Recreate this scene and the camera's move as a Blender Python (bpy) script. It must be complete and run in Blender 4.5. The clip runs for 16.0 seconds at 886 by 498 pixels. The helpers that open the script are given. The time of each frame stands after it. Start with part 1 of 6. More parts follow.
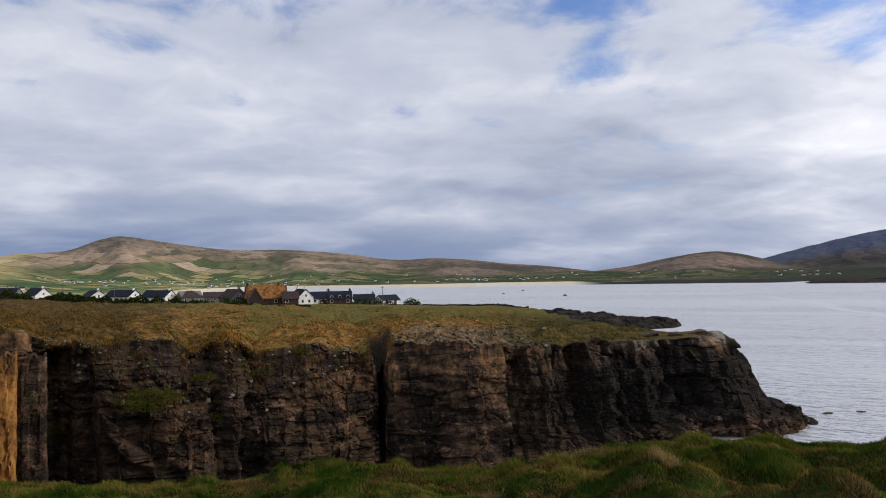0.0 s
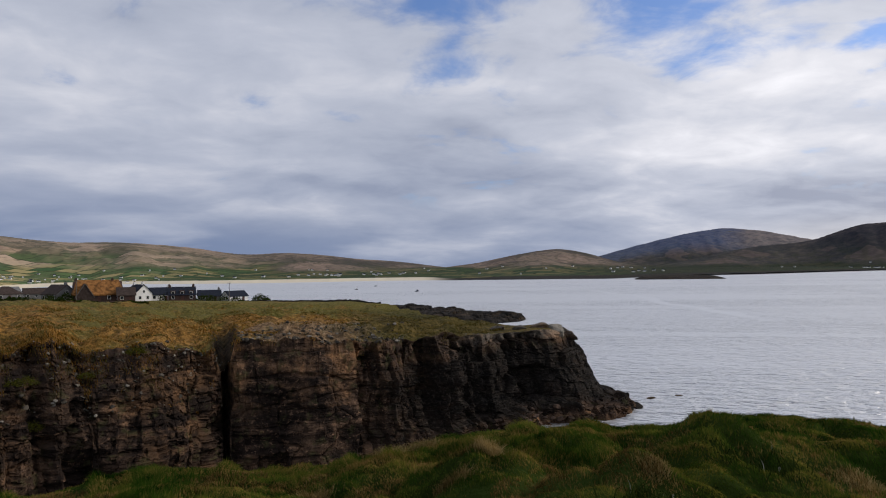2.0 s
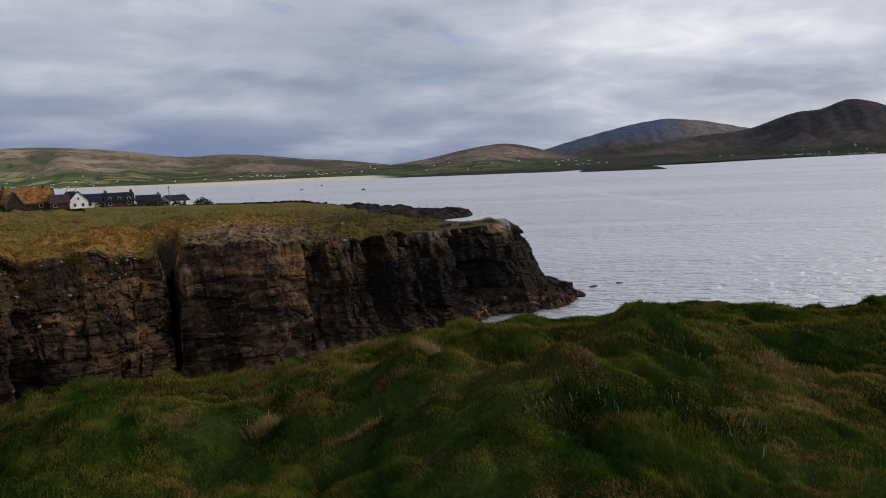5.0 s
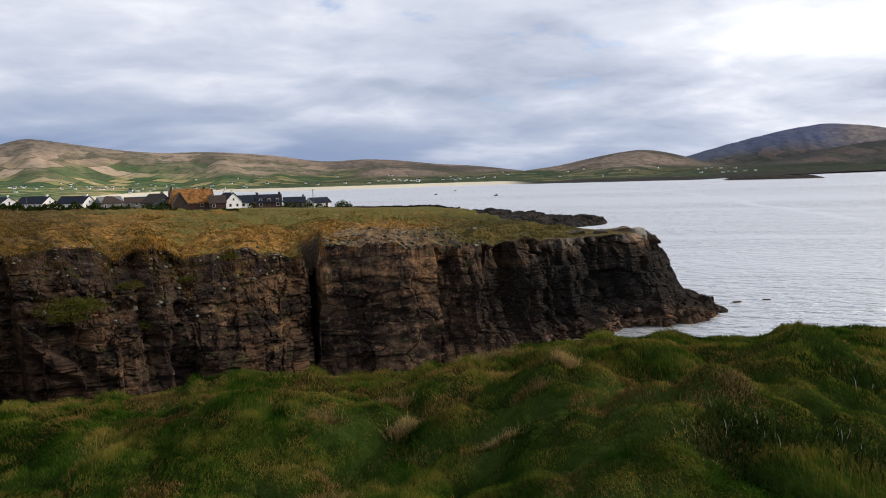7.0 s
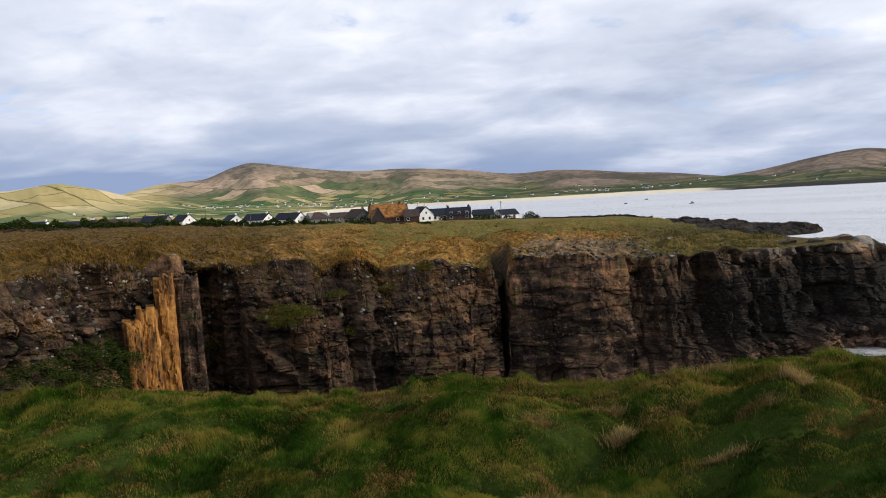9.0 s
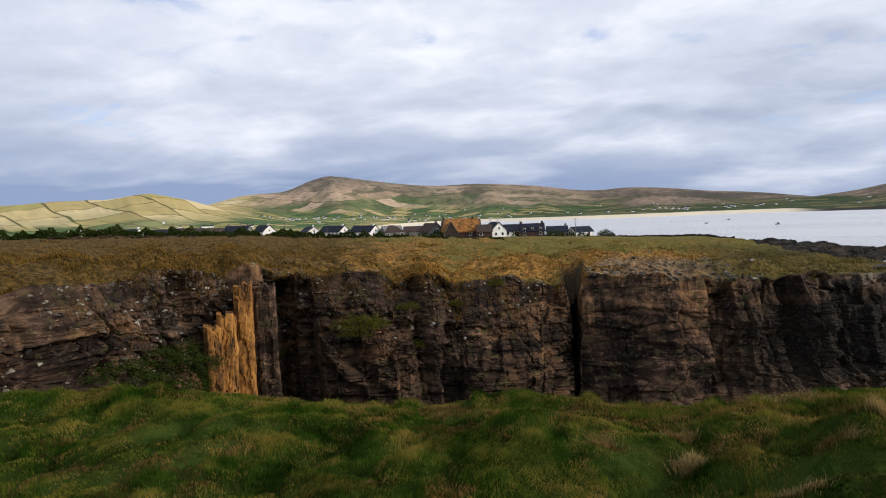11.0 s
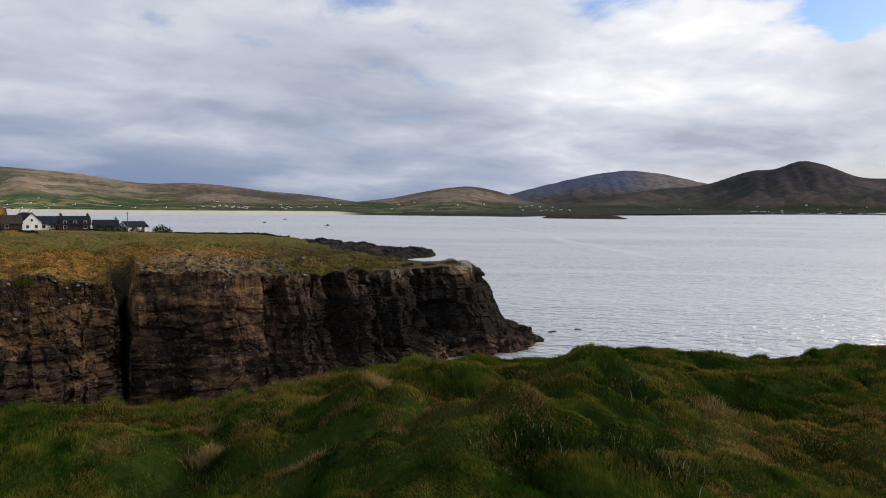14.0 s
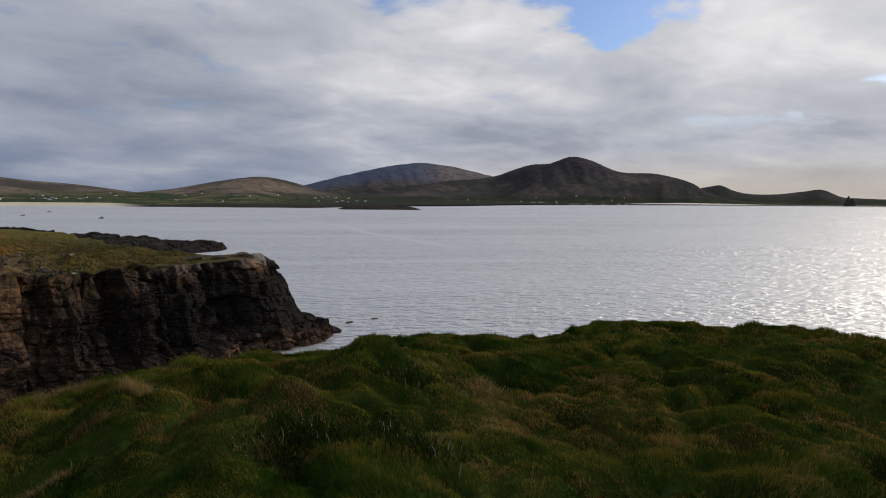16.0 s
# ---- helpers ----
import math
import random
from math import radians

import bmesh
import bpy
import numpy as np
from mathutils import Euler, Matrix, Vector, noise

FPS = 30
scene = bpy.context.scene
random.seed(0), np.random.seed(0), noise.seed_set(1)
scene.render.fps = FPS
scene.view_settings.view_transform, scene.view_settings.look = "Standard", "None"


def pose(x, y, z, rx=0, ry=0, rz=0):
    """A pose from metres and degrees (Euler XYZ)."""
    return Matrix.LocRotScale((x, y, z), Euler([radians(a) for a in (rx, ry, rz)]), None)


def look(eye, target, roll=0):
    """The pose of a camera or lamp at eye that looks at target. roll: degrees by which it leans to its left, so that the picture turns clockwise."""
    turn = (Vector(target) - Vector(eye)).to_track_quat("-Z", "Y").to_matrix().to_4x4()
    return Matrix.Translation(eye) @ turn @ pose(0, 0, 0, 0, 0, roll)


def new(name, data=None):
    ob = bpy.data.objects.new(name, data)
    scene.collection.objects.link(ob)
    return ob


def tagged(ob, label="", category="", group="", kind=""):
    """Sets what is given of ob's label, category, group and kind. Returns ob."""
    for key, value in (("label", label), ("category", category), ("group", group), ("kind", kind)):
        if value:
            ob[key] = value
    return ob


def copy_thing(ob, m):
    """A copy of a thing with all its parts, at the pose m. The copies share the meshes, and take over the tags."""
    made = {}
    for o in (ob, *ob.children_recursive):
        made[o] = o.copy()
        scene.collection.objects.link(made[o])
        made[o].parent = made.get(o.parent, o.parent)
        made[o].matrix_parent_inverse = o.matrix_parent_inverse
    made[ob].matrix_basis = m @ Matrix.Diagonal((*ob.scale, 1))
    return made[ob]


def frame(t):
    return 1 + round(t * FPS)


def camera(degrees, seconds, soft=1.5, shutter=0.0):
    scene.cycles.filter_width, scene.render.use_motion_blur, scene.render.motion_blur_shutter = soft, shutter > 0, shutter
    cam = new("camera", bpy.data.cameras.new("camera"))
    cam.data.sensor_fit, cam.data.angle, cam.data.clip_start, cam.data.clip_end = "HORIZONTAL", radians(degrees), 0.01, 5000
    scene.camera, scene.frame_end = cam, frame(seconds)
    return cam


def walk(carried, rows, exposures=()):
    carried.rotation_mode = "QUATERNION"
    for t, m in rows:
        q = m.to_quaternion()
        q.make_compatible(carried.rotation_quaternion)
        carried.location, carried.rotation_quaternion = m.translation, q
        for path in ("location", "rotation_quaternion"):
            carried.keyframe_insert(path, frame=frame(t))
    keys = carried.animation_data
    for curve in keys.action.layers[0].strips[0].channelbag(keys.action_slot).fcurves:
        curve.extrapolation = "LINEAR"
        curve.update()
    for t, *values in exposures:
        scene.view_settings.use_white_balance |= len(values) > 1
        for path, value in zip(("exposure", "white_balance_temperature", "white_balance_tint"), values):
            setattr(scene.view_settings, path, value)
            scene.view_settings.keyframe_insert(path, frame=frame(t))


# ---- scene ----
import collections

# The eye stands 20 m above the sea (z = 0); azimuths are clockwise from +y.
cam = camera(65.7, 16.0, soft=1.05)
ROWS = [
    (0.0, pose(-0.178, 0.005, 19.975, 92.45, 1.08, 0.00)),
    (0.5, pose(-0.136, -0.001, 19.974, 92.17, 0.63, -4.19)),
    (1.0, pose(-0.097, 0.013, 19.969, 91.46, -0.16, -7.57)),
    (1.5, pose(-0.063, 0.025, 19.967, 91.18, 0.93, -9.19)),
    (2.0, pose(-0.030, 0.025, 19.969, 91.88, 0.87, -12.21)),
    (2.5, pose(0.003, 0.001, 19.967, 91.40, 1.04, -15.59)),
    (3.0, pose(0.042, 0.014, 19.962, 88.96, 0.70, -16.42)),
    (3.5, pose(0.064, 0.051, 19.966, 85.88, 0.16, -17.79)),
    (3.7, pose(0.077, 0.062, 19.977, 84.09, 1.11, -17.67)),
    (4.2, pose(0.082, 0.063, 19.988, 82.67, 1.59, -17.49)),
    (4.7, pose(0.080, 0.054, 20.000, 82.78, 2.04, -17.09)),
    (5.3, pose(0.074, 0.043, 20.011, 83.58, 2.62, -16.01)),
    (5.8, pose(0.071, 0.048, 20.015, 83.68, 3.17, -14.34)),
    (6.0, pose(0.071, 0.106, 20.007, 83.27, 3.71, -13.36)),
    (6.5, pose(0.040, 0.111, 20.019, 83.95, 3.04, -9.04)),
    (7.0, pose(0.010, 0.091, 20.027, 84.06, 1.79, -5.64)),
    (7.5, pose(-0.017, 0.080, 20.030, 83.66, 2.72, -3.68)),
    (8.0, pose(-0.057, 0.044, 20.024, 83.73, 3.83, -2.80)),
    (8.5, pose(-0.123, -0.006, 20.028, 84.23, 2.66, 0.59)),
    (9.0, pose(-0.173, -0.061, 20.038, 85.69, 3.39, 9.82)),
    (9.2, pose(-0.169, -0.050, 20.016, 85.64, 1.58, 12.86)),
    (9.6, pose(-0.166, -0.050, 20.017, 85.88, 1.43, 16.67)),
    (10.0, pose(-0.158, -0.052, 20.020, 86.29, 1.63, 18.37)),
    (10.4, pose(-0.148, -0.054, 20.024, 86.74, 1.97, 18.35)),
    (10.8, pose(-0.136, -0.059, 20.027, 87.13, 2.23, 16.98)),
    (11.3, pose(-0.124, -0.067, 20.029, 87.35, 2.10, 13.97)),
    (11.5, pose(-0.119, -0.076, 20.029, 87.34, 1.64, 12.37)),
    (12.0, pose(-0.082, -0.061, 20.024, 87.24, 1.40, 7.74)),
    (12.5, pose(-0.032, -0.052, 20.014, 87.27, 1.05, 0.92)),
    (13.0, pose(0.013, -0.037, 20.003, 86.97, 0.78, -4.99)),
    (13.5, pose(0.067, -0.024, 19.989, 86.63, -0.01, -13.24)),
    (14.0, pose(0.108, -0.019, 19.978, 86.48, -0.45, -19.55)),
    (14.5, pose(0.162, -0.027, 19.983, 85.33, 0.16, -23.41)),
    (15.0, pose(0.205, -0.043, 19.980, 86.30, -0.49, -29.71)),
    (15.5, pose(0.235, -0.053, 19.979, 86.36, -0.89, -33.84)),
    (16.0, pose(0.266, -0.070, 19.984, 85.87, -0.46, -36.43)),
]
EXPOSURES = [(0, -0.40, 6200, 14), (1, -0.57, 6200, 14), (2, -0.62, 6200, 14), (3.5, -0.82, 6200, 14), (6, -0.44, 6200, 14), (7, -0.12, 6330, 12), (9, 0.02, 6330, 12), (11.5, -0.03, 6330, 12), (12.5, -0.10, 6330, 12), (13.5, -0.28, 6330, 12), (14.5, -0.58, 6330, 12), (16, -0.90, 6330, 12)]
walk(cam, ROWS, EXPOSURES)

# ---- world and sun ----
SUN_AZ, SUN_EL = 87.0, 27.0
# openings in the cloud: azimuth, elevation, size, depth
OPENINGS = [(51.2, 16.5, 0.34, 0.40), (49.6, 13.0, 0.20, 0.30), (45, 11, 0.22, 0.10), (-22, 24.5, 0.40, 0.15), (-4, 25.0, 0.45, 0.16), (11, 23.0, 0.40, 0.13), (29, 24.0, 0.45, 0.16), (15, 17, 0.20, 0.05)]
# lighter and darker masses of cloud: azimuth, elevation, width, height, how much lighter
MASSES = [(-29, 6.8, 9, 1.3, 0.07), (-30, 13, 9, 3.5, -0.05), (-12, 14, 14, 5.5, 0.06), (22, 15, 13, 5, 0.045), (20, 7.2, 15, 1.6, -0.07), (2, 6.0, 12, 1.0, 0.05), (61, 13.5, 8, 4.0, 0.10), (42, 12.5, 8, 3.5, 0.05),
          (64, 5.0, 9, 1.6, -0.15), (34, 7.0, 8, 1.2, 0.04), (10, 11.0, 9, 3.0, -0.07), (9, 6.5, 9, 1.6, -0.05), (-42, 8.0, 8, 2.0, 0.03), (48, 6.0, 8, 1.1, -0.05), (-6, 9.5, 9, 1.2, -0.03), (80, 16, 9, 8, 0.08)]
EYE = 20.0


def direction(az, el):
    a, e = radians(az), radians(el)
    return Vector((math.sin(a) * math.cos(e), math.cos(a) * math.cos(e), math.sin(e)))


sun = new("sun", bpy.data.lights.new("sun", "SUN"))
sun.data.energy, sun.data.angle, sun.data.color = 2.8, radians(5.0), (1.0, 0.885, 0.71)
sun.matrix_world = look((0, 0, 0), -direction(SUN_AZ, SUN_EL))


class Nodes:
    """Short hand for building a node tree."""

    def __init__(self, tree):
        self.tree = tree
        tree.nodes.clear()

    def add(self, kind, **inputs):
        n = self.tree.nodes.new(kind)
        for key, value in inputs.items():
            self.put(n, key.replace("_", " "), value)
        return n

    def put(self, n, key, value):
        socket = n.inputs[int(key[1:])] if key[0] == "i" and key[1:].isdigit() else n.inputs[key]
        if isinstance(value, bpy.types.NodeSocket):
            self.tree.links.new(value, socket)
        else:
            socket.default_value = value

    def math(self, op, a, b=0.0, c=0.0, clamp=False):
        n = self.add("ShaderNodeMath", i0=a, i1=b, i2=c)
        n.operation, n.use_clamp = op, clamp
        return n.outputs[0]

    def vec(self, op, a, b=(0, 0, 0)):
        n = self.add("ShaderNodeVectorMath", i0=a, i1=b)
        n.operation = op
        return n

    def noise(self, vector, scale, detail=4.0, rough=0.55, distortion=0.0):
        return self.add("ShaderNodeTexNoise", Vector=vector, Scale=scale, Detail=detail, Roughness=rough, Distortion=distortion).outputs["Fac"]

    def ramp(self, fac, stops, mode="LINEAR"):
        n = self.add("ShaderNodeValToRGB", Fac=fac)
        n.color_ramp.interpolation = mode
        els = n.color_ramp.elements
        while len(els) < len(stops):
            els.new(0.5)
        for e, (p, c) in zip(els, stops):
            e.position, e.color = p, (*c, 1.0)
        return n.outputs["Color"]

    def step(self, value, low, high):
        n = self.add("ShaderNodeMapRange", Value=value, i1=low, i2=high)
        n.interpolation_type = "SMOOTHSTEP"
        return n.outputs[0]

    def cells(self, vector, scale, feature="F1", metric="EUCLIDEAN", randomness=1.0):
        n = self.add("ShaderNodeTexVoronoi", Vector=vector, Scale=scale)
        n.feature = feature
        if feature == "F1":
            n.distance = metric
        n.inputs["Randomness"].default_value = randomness
        return n

    def mix(self, fac, a, b, blend="MIX"):
        n = self.add("ShaderNodeMix", i0=fac)
        n.data_type, n.blend_type = "RGBA", blend
        self.put(n, "i6", a if isinstance(a, bpy.types.NodeSocket) else (*a, 1.0))
        self.put(n, "i7", b if isinstance(b, bpy.types.NodeSocket) else (*b, 1.0))
        return n.outputs[2]


world = bpy.data.worlds.new("sky")
scene.world = world
world.use_nodes = True
W = Nodes(world.node_tree)
sky = W.add("ShaderNodeTexSky")
sky.sky_type, sky.sun_disc, sky.altitude = "NISHITA", False, 20.0
sky.sun_elevation, sky.sun_rotation = radians(SUN_EL), radians(SUN_AZ)
blue = W.mix(1.0, sky.outputs[0], (0.110, 0.130, 0.170), "MULTIPLY")
ray = W.add("ShaderNodeTexCoord").outputs["Generated"]
sep = W.add("ShaderNodeSeparateXYZ", Vector=ray)
up = W.math("MAXIMUM", sep.outputs[2], 0.0)
flat = W.math("ADD", up, 0.20)
px, py = W.math("DIVIDE", sep.outputs[0], flat), W.math("DIVIDE", sep.outputs[1], flat)
deck = W.add("ShaderNodeCombineXYZ", X=px, Y=py, Z=0.0).outputs[0]
facing_sun = W.vec("DOT_PRODUCT", ray, tuple(direction(SUN_AZ, SUN_EL))).outputs["Value"]
toward = W.math("MAXIMUM", facing_sun, 0.0)
# cloud deck: broad cover, billows, fine wisps; here and there it opens to the blue
cover = W.noise(deck, 1.0, 7.0, 0.60, 0.3)
billow = W.noise(W.vec("MULTIPLY", deck, (0.8, 1.1, 1.0)).outputs[0], 1.25, 7.0, 0.50, 0.3)
wisp = W.noise(deck, 4.0, 6.0, 0.56, 0.5)
thick = W.math("ADD", W.math("MULTIPLY", cover, 0.7), W.math("MULTIPLY", wisp, 0.3))
ragged = W.vec("ADD", deck, W.vec("MULTIPLY", W.vec("SUBTRACT", W.add("ShaderNodeTexNoise", Vector=deck, Scale=3.5, Detail=5.0).outputs["Color"], (0.5, 0.5, 0.5)).outputs[0], (0.5, 0.5, 0.0)).outputs[0]).outputs[0]
for az, el, size, depth in OPENINGS:
    v = direction(az, el)
    middle = (v.x / (v.z + 0.20), v.y / (v.z + 0.20), 0.0)
    near = W.step(W.vec("DISTANCE", ragged, middle).outputs["Value"], size, 0.0)
    thick = W.math("SUBTRACT", thick, W.math("MULTIPLY", near, depth))
mask = W.step(thick, 0.31, 0.45)
mask = W.math("MAXIMUM", mask, W.step(up, 0.17, 0.08))
tone = W.math("ADD", W.math("MULTIPLY", billow, 0.74), W.math("MULTIPLY", wisp, 0.26))
shove = W.add("ShaderNodeSeparateColor", Color=W.add("ShaderNodeTexNoise", Vector=deck, Scale=1.6, Detail=5.0, Roughness=0.55).outputs["Color"])
turn_of = W.math("ADD", W.math("MULTIPLY", W.math("ARCTAN2", sep.outputs[0], sep.outputs[1]), 57.3), W.math("MULTIPLY", W.math("SUBTRACT", shove.outputs[0], 0.5), 26.0))
rise_of = W.math("ADD", W.math("MULTIPLY", W.math("ARCSINE", sep.outputs[2]), 57.3), W.math("MULTIPLY", W.math("SUBTRACT", shove.outputs[1], 0.5), 9.0))
for az, el, wide, high, lighter in MASSES:
    du = W.math("DIVIDE", W.math("SUBTRACT", turn_of, az), wide)
    dv = W.math("DIVIDE", W.math("SUBTRACT", rise_of, el), high)
    fall = W.math("POWER", 2.718, W.math("MULTIPLY", W.math("MULTIPLY_ADD", du, du, W.math("MULTIPLY", dv, dv)), -1.0))
    tone = W.math("MULTIPLY_ADD", fall, lighter, tone)
cloud = W.ramp(tone, [(0.33, (0.45, 0.49, 0.59)), (0.43, (0.66, 0.70, 0.78)), (0.53, (0.84, 0.87, 0.93)), (0.61, (1.08, 1.08, 1.09)), (0.72, (1.42, 1.40, 1.37))])
# far banks of rain cloud stand darker and bluer near the horizon, away from the sun
low = W.math("ADD", W.math("MULTIPLY", W.step(up, 0.23, 0.06), 0.58), W.math("MULTIPLY", W.step(up, 0.085, 0.03), 0.55))
away = W.math("ADD", W.math("MULTIPLY", W.step(toward, 0.75, 0.30), 0.5), W.math("MULTIPLY", W.step(facing_sun, 0.3, -0.4), 0.6))
bank = W.math("MULTIPLY", low, W.math("ADD", W.math("MULTIPLY", away, 1.0), 0.10))
bank = W.math("MULTIPLY", bank, W.math("ADD", W.math("MULTIPLY", W.step(billow, 0.62, 0.38), 0.5), 0.6))
cloud = W.mix(bank, cloud, (0.19, 0.275, 0.47))
cloud = W.mix(W.math("MULTIPLY", W.step(toward, 0.72, 0.25), 0.38), cloud, (0.40, 0.455, 0.56))
glow = W.math("POWER", toward, 3.0)
cloud = W.mix(W.math("MULTIPLY", glow, 0.30), cloud, (1.34, 1.30, 1.22))
warm = W.math("MULTIPLY", W.step(up, 0.08, 0.01), W.step(toward, 0.45, 0.8))
cloud = W.mix(W.math("MULTIPLY", warm, 0.8), cloud, (0.86, 0.76, 0.62))
picture = W.mix(mask, blue, cloud)
back = W.add("ShaderNodeBackground", Color=picture, Strength=1.14)
W.tree.links.new(back.outputs[0], W.add("ShaderNodeOutputWorld").inputs[0])


# ---- materials ----
def material(name):
    m = bpy.data.materials.new(name)
    m.use_nodes = True
    n = Nodes(m.node_tree)
    n.pos = n.add("ShaderNodeNewGeometry").outputs["Position"]
    return m, n


def finish(n, color, rough=0.9, bump=None, strength=0.5, distance=0.1, metal=0.0, spec=0.3):
    b = n.add("ShaderNodeBsdfPrincipled", Base_Color=color if isinstance(color, bpy.types.NodeSocket) else (*color, 1.0), Roughness=rough, Metallic=metal)
    n.put(b, "Specular IOR Level", spec)
    if bump is not None:
        n.put(b, "Normal", n.add("ShaderNodeBump", Height=bump, Strength=strength, Distance=distance).outputs[0])
    n.tree.links.new(b.outputs[0], n.add("ShaderNodeOutputMaterial").inputs[0])
    return b


def plain(name, color, rough=0.8, scale=2.0, vary=0.25, bump=0.2, spec=0.15):
    """A painted, rendered or stone surface with grain and faint stains."""
    m, n = material(name)
    stain, grain = n.noise(n.pos, scale, 4.0), n.noise(n.pos, scale * 14, 3.0)
    dark = tuple(c * (1 - vary) for c in color)
    light = tuple(min(1.0, c * (1 + vary * 0.6)) for c in color)
    col = n.mix(n.step(stain, 0.3, 0.7), dark, light)
    col = n.mix(n.math("MULTIPLY", n.step(grain, 0.45, 0.7), 0.35), col, dark)
    finish(n, col, rough, grain, bump, 0.02, spec=spec)
    return m


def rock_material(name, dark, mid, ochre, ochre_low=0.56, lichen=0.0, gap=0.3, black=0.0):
    """Bedded rock: broad beds, stained faces, fine grain, open joints; blacker towards the open sea."""
    m, n = material(name)
    big = n.noise(n.pos, 0.13, 5.0, 0.6)
    stain = n.noise(n.vec("MULTIPLY", n.pos, (0.5, 0.5, 0.22)).outputs[0], 0.75, 5.0, 0.6, 0.5)
    layer = n.noise(n.vec("MULTIPLY", n.pos, (0.16, 0.16, 1.0)).outputs[0], 0.8, 5.0, 0.6, 0.5)
    fine = n.noise(n.vec("MULTIPLY", n.pos, (0.8, 0.8, 1.5)).outputs[0], 3.0, 6.0, 0.68)
    cell = n.cells(n.vec("MULTIPLY", n.pos, (0.32, 0.32, 0.62)).outputs[0], 1.0)
    rnd = n.add("ShaderNodeSeparateColor", Color=cell.outputs["Color"]).outputs[0]
    tone = n.math("ADD", n.math("MULTIPLY", stain, 0.55), n.math("MULTIPLY", layer, 0.45))
    col = n.mix(n.step(tone, 0.41, 0.59), dark, mid)
    col = n.mix(n.math("MULTIPLY", n.step(big, ochre_low, ochre_low + 0.16), n.step(tone, 0.44, 0.60)), col, ochre)
    col = n.mix(n.math("MULTIPLY", rnd, 0.22), col, tuple(c * 0.55 for c in dark))
    col = n.mix(n.math("MULTIPLY", n.step(fine, 0.58, 0.68), 0.85), col, tuple(c * 2.1 for c in mid))
    col = n.mix(n.step(fine, 0.42, 0.30), col, tuple(c * 0.4 for c in dark))
    mottle = n.noise(n.vec("MULTIPLY", n.pos, (0.9, 0.9, 1.3)).outputs[0], 1.15, 7.0, 0.70, 0.6)
    col = n.mix(n.math("MULTIPLY", n.step(mottle, 0.49, 0.41), 0.55), col, tuple(c * 0.6 for c in dark))
    col = n.mix(n.math("MULTIPLY", n.step(mottle, 0.56, 0.66), 0.55), col, tuple(c * 1.8 for c in mid))
    lot = n.add("ShaderNodeAttribute")
    lot.attribute_name = "block_tint"
    col = n.mix(n.math("MULTIPLY", n.step(lot.outputs["Fac"], 0.42, 0.75), 0.6), col, dark)
    if lichen:
        col = n.mix(n.math("MULTIPLY", n.step(n.noise(n.pos, 0.9, 4.0), 0.56, 0.68), lichen), col, (0.065, 0.066, 0.026))
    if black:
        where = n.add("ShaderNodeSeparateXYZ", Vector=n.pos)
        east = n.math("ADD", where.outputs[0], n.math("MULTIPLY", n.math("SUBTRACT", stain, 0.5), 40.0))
        dark_zone = n.math("MULTIPLY", n.step(east, 6.0, 17.0), n.step(n.math("ADD", where.outputs[2], n.math("MULTIPLY", big, 4.0)), 13.6, 11.0))
        dark_zone = n.math("MULTIPLY", dark_zone, n.step(n.math("ADD", where.outputs[2], n.math("MULTIPLY", fine, 2.0)), 2.2, 3.6))
        col = n.mix(n.math("MULTIPLY", dark_zone, black), col, n.mix(n.step(fine, 0.45, 0.7), (0.010, 0.0095, 0.009), (0.045, 0.040, 0.034)))
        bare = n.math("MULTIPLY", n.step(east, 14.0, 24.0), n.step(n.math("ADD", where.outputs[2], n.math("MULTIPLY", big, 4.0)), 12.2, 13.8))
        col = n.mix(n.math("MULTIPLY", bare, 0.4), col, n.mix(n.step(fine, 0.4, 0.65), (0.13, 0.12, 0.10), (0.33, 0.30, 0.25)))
    bed = n.vec("ADD", n.vec("MULTIPLY", n.pos, (0.13, 0.13, 0.62)).outputs[0], n.vec("SCALE", n.add("ShaderNodeTexNoise", Vector=n.pos, Scale=0.35).outputs["Color"]).outputs[0]).outputs[0]
    split = n.step(n.cells(bed, 1.0, "DISTANCE_TO_EDGE", "", 0.9).outputs["Distance"], 0.022, 0.0)
    small = n.step(n.cells(bed, 2.9, "DISTANCE_TO_EDGE").outputs["Distance"], 0.045, 0.0)
    gaps = n.math("MAXIMUM", split, n.math("MULTIPLY", small, 0.3))
    gaps = n.math("MULTIPLY", gaps, n.step(stain, 0.66, 0.40))
    col = n.mix(n.math("MULTIPLY", gaps, gap), col, tuple(c * 0.3 for c in dark))
    h = n.math("SUBTRACT", n.math("ADD", n.math("MULTIPLY", mottle, 0.7), n.math("MULTIPLY", fine, 0.6)), n.math("MULTIPLY", gaps, 0.4))
    finish(n, col, 0.95, h, 0.9, 0.30, spec=0.06)
    return m


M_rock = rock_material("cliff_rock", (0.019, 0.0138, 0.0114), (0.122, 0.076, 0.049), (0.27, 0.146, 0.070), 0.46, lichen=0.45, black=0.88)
M_reef = rock_material("wet_reef_rock", (0.012, 0.011, 0.010), (0.040, 0.033, 0.026), (0.11, 0.075, 0.042), 0.50)


